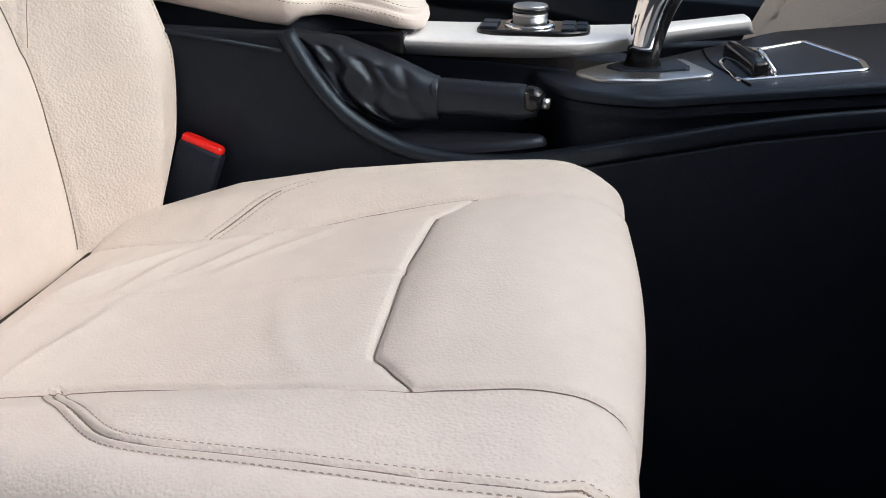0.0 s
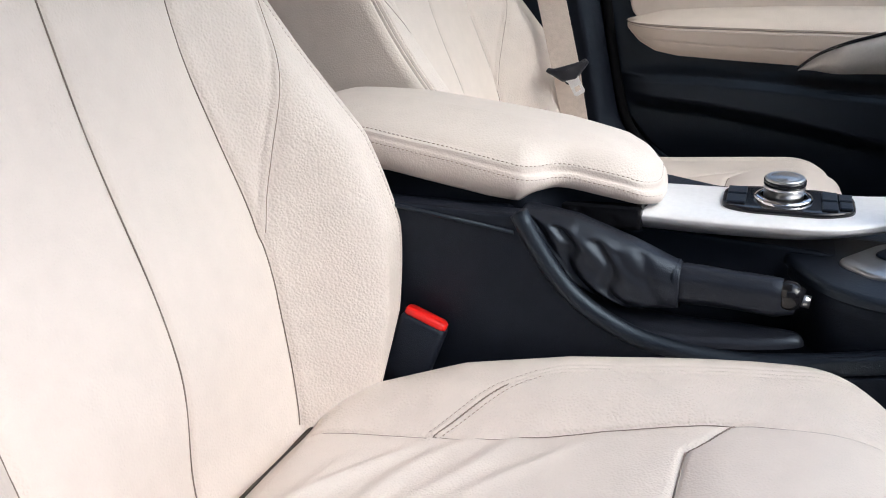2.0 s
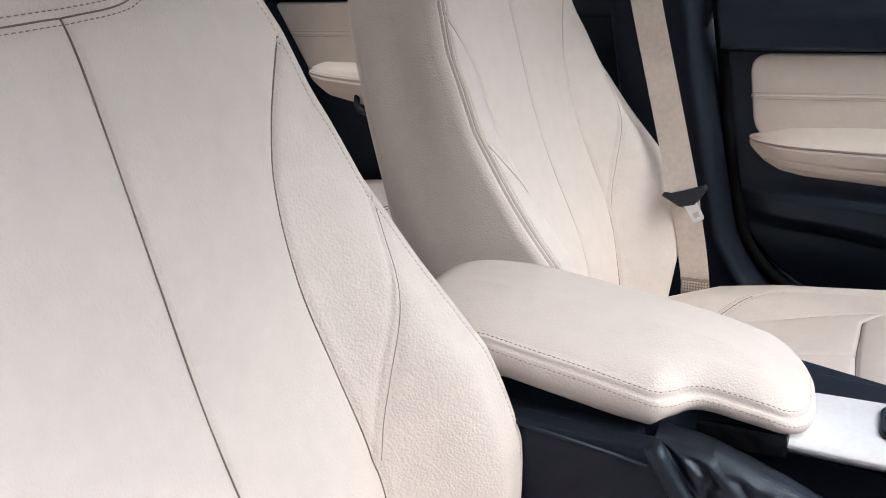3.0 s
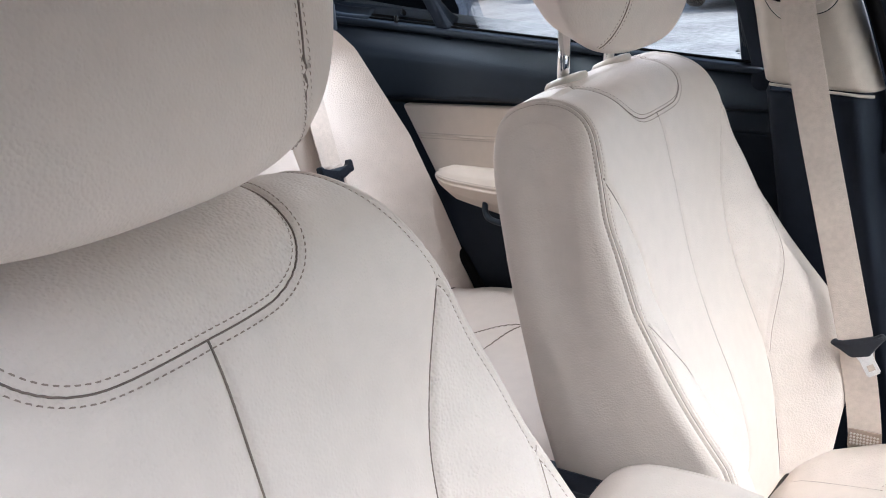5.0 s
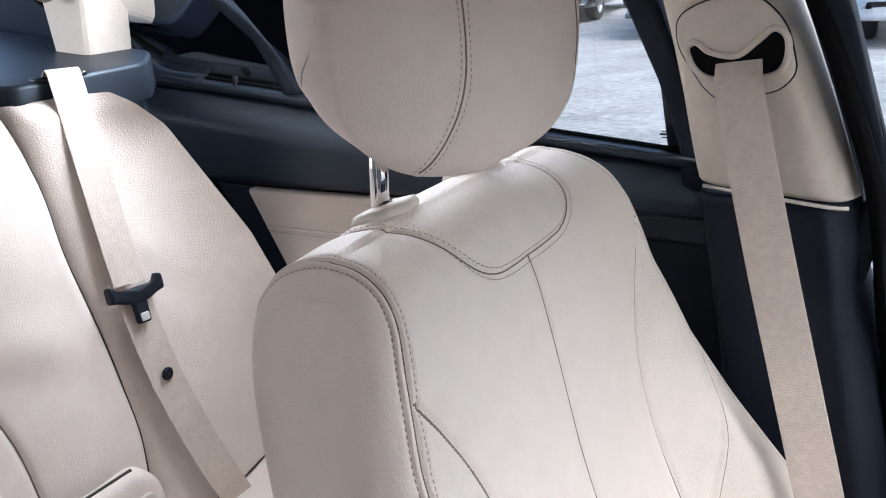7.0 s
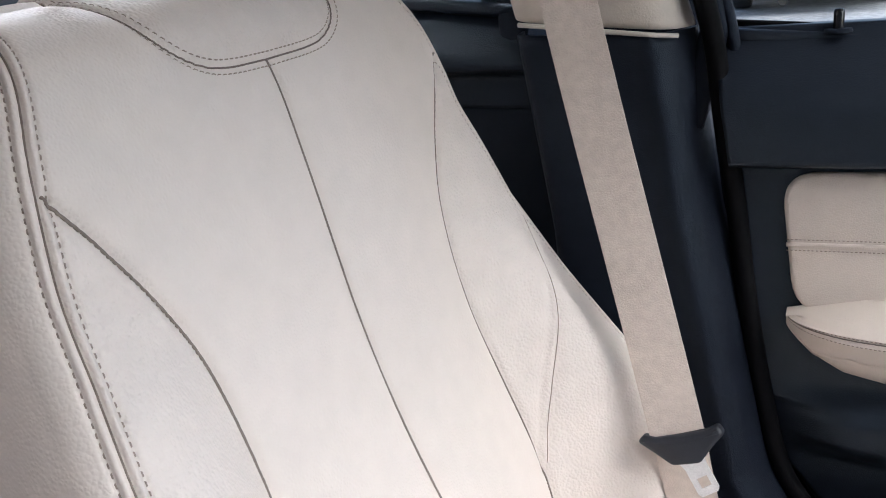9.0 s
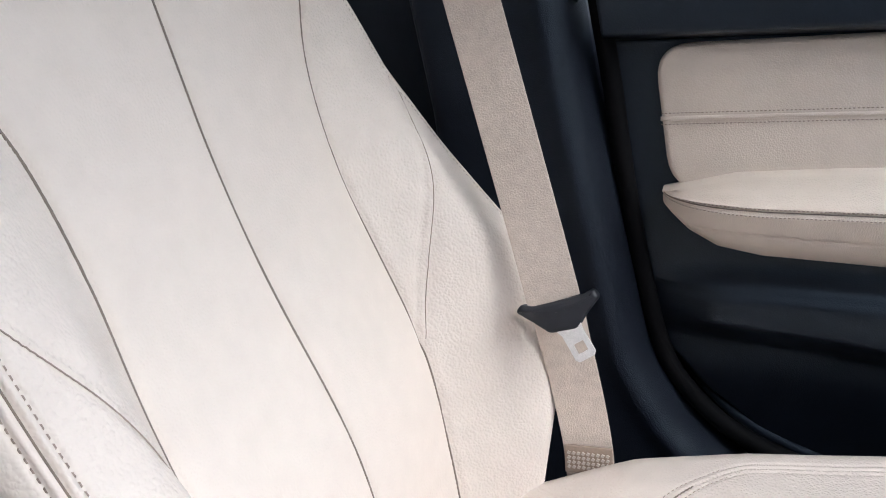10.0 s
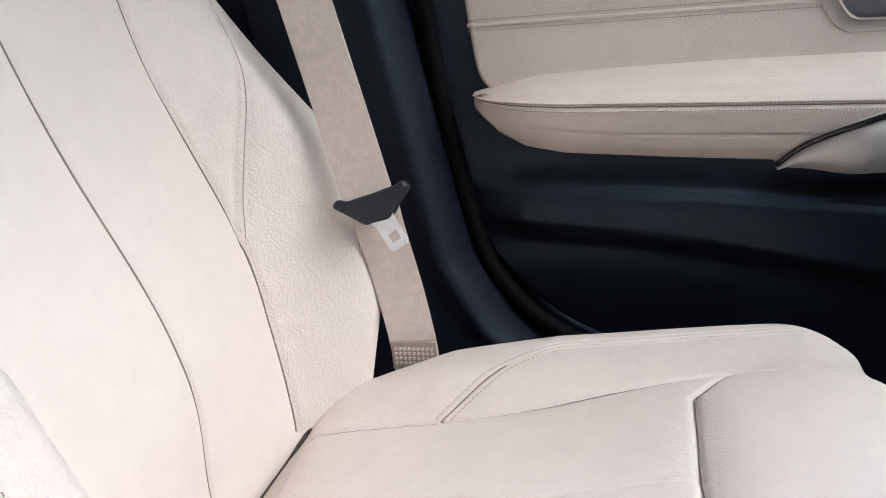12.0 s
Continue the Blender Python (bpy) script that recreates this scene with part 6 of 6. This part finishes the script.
# rear belt
rbelt = thing("rear_seat_belt", "beige rear seat belt with black tongue", "seat belt", "rear seat belts")
run = spline([(-.885, .518, 1.150), (-.870, .516, 1.163), (-.856, .510, 1.152), (-.822, .496, 1.05), (-.796, .488, .95), (-.780, .484, .89)], 40)
part("shoulder_webbing", strip(run, (.05, .96, -.05), .048), webbing, rbelt)
run = spline([(-.778, .482, .885), (-.767, .484, .83), (-.751, .488, .763), (-.734, .499, .69), (-.718, .514, .62), (-.706, .534, .555), (-.702, .545, .53)], 40)
part("lap_webbing", strip(run, (.08, .95, .20), .048), webbing, rbelt)
RF = Matrix.Translation((-.770, .483, .882)) @ pose(0, 0, 0, 0, 0, 90) @ pose(0, 0, 0, -12, 0, 0) @ pose(0, 0, 0, 0, 4, 0)
hold = rounded_outline([(-.042, .012), (-.042, -.008), (-.030, -.010), (-.014, -.016), (.014, -.016), (.030, -.010), (.042, -.008), (.042, .012), (.036, .014), (.030, .004), (-.030, .004), (-.036, .014)], .004)
rt = part("tongue_holder", pad(hold, flat_on(RF), .007, .004, .001, .006), black_plastic, rbelt, "black plastic tongue holder")
part("tongue_sleeve", pad(rounded_outline([(-.011, -.012), (.011, -.012), (.010, -.044), (-.010, -.044)], .004), flat_on(RF), .005, .003, .0, .002), black_plastic, rt)
part("tongue_plate", pad(rounded_outline([(-.0065, -.030), (.0065, -.030), (.0065, -.041), (-.0065, -.041)], .002), flat_on(RF @ Matrix.Translation((0, -.0052, 0))), .0012, .0008, .0, 0), steel, rt, "worn steel tongue plate")
part("belt_stop", lathe([(.009, 0), (.009, .002), (.0075, .0035), (.0003, .004)], 20, Matrix.Translation((-.7475, .488, .763)) @ pose(0, 0, 0, 0, 90, 0)), black_plastic, rbelt, "black belt stop button")
# parcel shelf, belt outlet and rear pillar trim
shelf = thing("parcel_shelf", "black parcel shelf behind the rear seat", "parcel shelf")
shelf_o = rounded_outline([(-.868, .436), (-.872, .655), (-.95, .735), (-1.42, .735), (-1.42, -.735), (-.93, -.715), (-.866, -.62), (-.868, -.436), (-.975, -.43), (-.975, .43)], .02)
part("panel", pad(shelf_o, lambda a, b, h: np.stack([a, b, 1.137 + .11 * (-.87 - a) + h], -1), .016, .006, .001, .034), black_soft, shelf)
rglass = window(shelf, "rear_pane", [(-1.42, -.62, 1.20), (-1.42, .62, 1.20), (-1.05, .55, 1.375), (-1.05, -.55, 1.375)])
part("belt_outlet", pad(rounded_outline([(-.872, .482), (-.870, .556), (-.892, .560), (-.894, .478)], .006), lying(1.153), .004, .003, 0, .002), black_gloss, shelf)
cpil = thing("rear_pillar", "beige rear pillar trim above the shelf", "pillar")
part("trim", prism([(-.99, 1.12), (-.972, 1.25), (-1.0, 1.36), (-1.08, 1.36), (-1.06, 1.14)], .645, .735, .014, 3), beige_ribbed, cpil)
part("trim", prism([(-.99, 1.12), (-.968, 1.25), (-1.0, 1.36), (-1.10, 1.36), (-1.14, 1.16)], -.735, -.665, .014, 3), beige_ribbed, cpil)
part("quarter_panel", prism([(-1.04, .30), (-1.04, 1.10), (-1.10, 1.26), (-1.16, 1.36), (-1.30, 1.30), (-1.60, 1.10), (-1.60, .30)], .742, .79, .006), black_plastic, cpil, "black inner quarter panel")
# centre rear belt that hangs at the inner side of the seat
cb = thing("rear_seat_belt", "beige rear seat belt with black tongue", "seat belt", "rear seat belts")
run = spline([(-.868, .10, 1.16), (-.83, .125, 1.02), (-.785, .165, .86), (-.75, .20, .72), (-.722, .222, .64)], 40)
part("shoulder_webbing", strip(run, (.05, .96, .12), .048), webbing, cb)
part("tongue_holder", pad(hold, flat_on(Matrix.Translation((-.715, .222, .655)) @ pose(0, 0, 0, 0, 0, 90) @ pose(0, 0, 0, -12, 0, 0) @ pose(0, 0, 0, 0, 35, 0)), .007, .004, .001, .006), black_plastic, cb, "black plastic tongue holder")

# ---- floor mat in the near footwell ----
mat_o = rounded_outline([(.56, -.66), (.52, -.50), (.53, -.30), (.60, -.22), (1.05, -.20), (1.10, -.66)], .08)
fm = thing("floor_mat", "dark grey velour floor mat on the carpet", "floor mat")
part("pile", pad(mat_o, lying(.136), .012, .006, .002, 0), mat_carpet, fm)
part("edging", bar(np.vstack([np.c_[mat_o, np.full(len(mat_o), .142)], [[*mat_o[0], .142]]]), circle(.007, 8), (0, 0, 1), False), rubber, fm, "black bound edge")


# ---- parked cars outside ----
def parked_car(at, heading, paint, label, length=4.3, width=1.78):
    car = thing("parked_car", label, "car", "parked cars")
    car.matrix_world = pose(*at, 0, 0, heading)
    L, W = length / 2, width / 2
    prof = [(-L, .34), (-L + .03, .62), (-L + .10, .88), (-L + .55, .97), (-L + .95, 1.38), (-.1, 1.47), (.35, 1.42), (1.05, 1.0), (L - .25, .86), (L - .05, .70), (L, .45), (L - .08, .26), (-L + .1, .26)]
    p = outline(prof, 150)
    ys = np.linspace(-1, 1, 21)
    v = []
    for u in ys:
        tuck = np.where(p[:, 1] > .95, 1 - .26 * (p[:, 1] - .95) / .5, 1)
        s = 1 - .05 * abs(u) ** 4
        v.append(np.stack([p[:, 0] * s, u * W * tuck, .26 + (p[:, 1] - .26) * (1 - .03 * abs(u) ** 6)], 1))
    v = np.array(v)
    f = [tuple(q) for q in grid_faces(21, 150, True)] + [tuple(range(150)), tuple(range(20 * 150, 21 * 150))[::-1]]
    bm = bmesh.new()
    bm.from_mesh(mesh_of(v.reshape(-1, 3), f))
    bmesh.ops.recalc_face_normals(bm, faces=bm.faces)
    part("body", bm, paint, car)
    for sy in (-1, 1):
        g = np.array([(-L + .70, .99), (-L + 1.0, 1.33), (-.1, 1.42), (.30, 1.37), (.86, 1.02)])
        tuck = lambda z: W * (1 - .26 * (z - .95) / .5) + .004
        o = rounded_outline(g, .05)
        part("side_window", pad(o, lambda a, b, h: np.stack([a, sy * (tuck(b) + h), b], -1), .004, .003, 0, .01), black_gloss, car, "dark side window")
        for x in (-L + .78, L - .82):
            wheel = part("wheel", lathe([(.18, -.10), (.30, -.10), (.325, -.07), (.325, .07), (.30, .10), (.215, .105), (.205, .085)], 40, pose(x, sy * (W - .10), .325, -90 * sy, 0, 0)), tyre_rubber, car, "black tyre")
            part("rim", lathe([(.205, .09), (.20, .07), (.06, .085), (.05, .095), (.001, .095)], 40, pose(x, sy * (W - .10), .325, -90 * sy, 0, 0)), satin, wheel, "alloy rim")
            part("wheel_arch", bar([(x + .37 * math.cos(a), sy * (W + .001), .325 + .37 * math.sin(a)) for a in np.linspace(0, math.pi, 20)], rounded(.03, .05, .008, 3), (0, 1, 0)), rubber, car)
    for ex, sx in ((L, 1), (-L, -1)):
        part("bumper", box(ex - .10 if sx > 0 else ex - .03, ex + .03 if sx > 0 else ex + .10, -W * .86, W * .86, .28, .46, .03, 3), rubber, car, "dark lower bumper")
        part("number_plate", box(ex - .02, ex + .035, -.26, .26, .47, .57, .004), white_mark, car, "pale number plate")
        part("plate_bar", box(ex + (.0355 if sx > 0 else -.0265), ex + (.037 if sx > 0 else -.025), -.20, .20, .495, .545, 0), grey_mark, car, "dark bar on the plate")
        for sy in (-1, 1):
            part("lamp", box(ex - .22 if sx > 0 else ex - .01, ex + .01 if sx > 0 else ex + .22, sy * W * .86 - .13, sy * W * .86 + .06, .62, .78, .03, 3), chrome if sx > 0 else red_lens, car, "headlamp" if sx > 0 else "red rear lamp")
    part("grille", box(L - .03, L + .015, -.42, .42, .60, .76, .02, 3), black_gloss, car, "black grille")
    part("bright_strip", box(L - .02, L + .036, -.70, .70, .385, .41, .006), chrome, car, "bright bumper strip")
    return car


blue_paint = material("blue car paint", (0.02, 0.07, 0.28), 0.2, coat=1.0, vary=0.08, vary_scale=3)
red_paint = material("red car paint", (0.45, 0.01, 0.012), 0.2, coat=1.0, vary=0.08, vary_scale=3)
parked_car((-13.2, 14.6, 0), -80, dark_paint, "black hatchback parked facing the camera's car")
parked_car((-9.9, 15.8, 0), -82, blue_paint, "blue hatchback parked in the far row")
parked_car((-6.6, 15.9, 0), -84, dark_paint, "dark saloon parked in the far row")
parked_car((-3.2, 13.6, 0), -86, dark_paint, "dark saloon parked in the far row")
parked_car((-.2, 12.2, 0), -88, white_paint, "silver hatchback parked in the far row")
parked_car((-6.9, 4.3, 0), 12, red_paint, "red car parked behind")
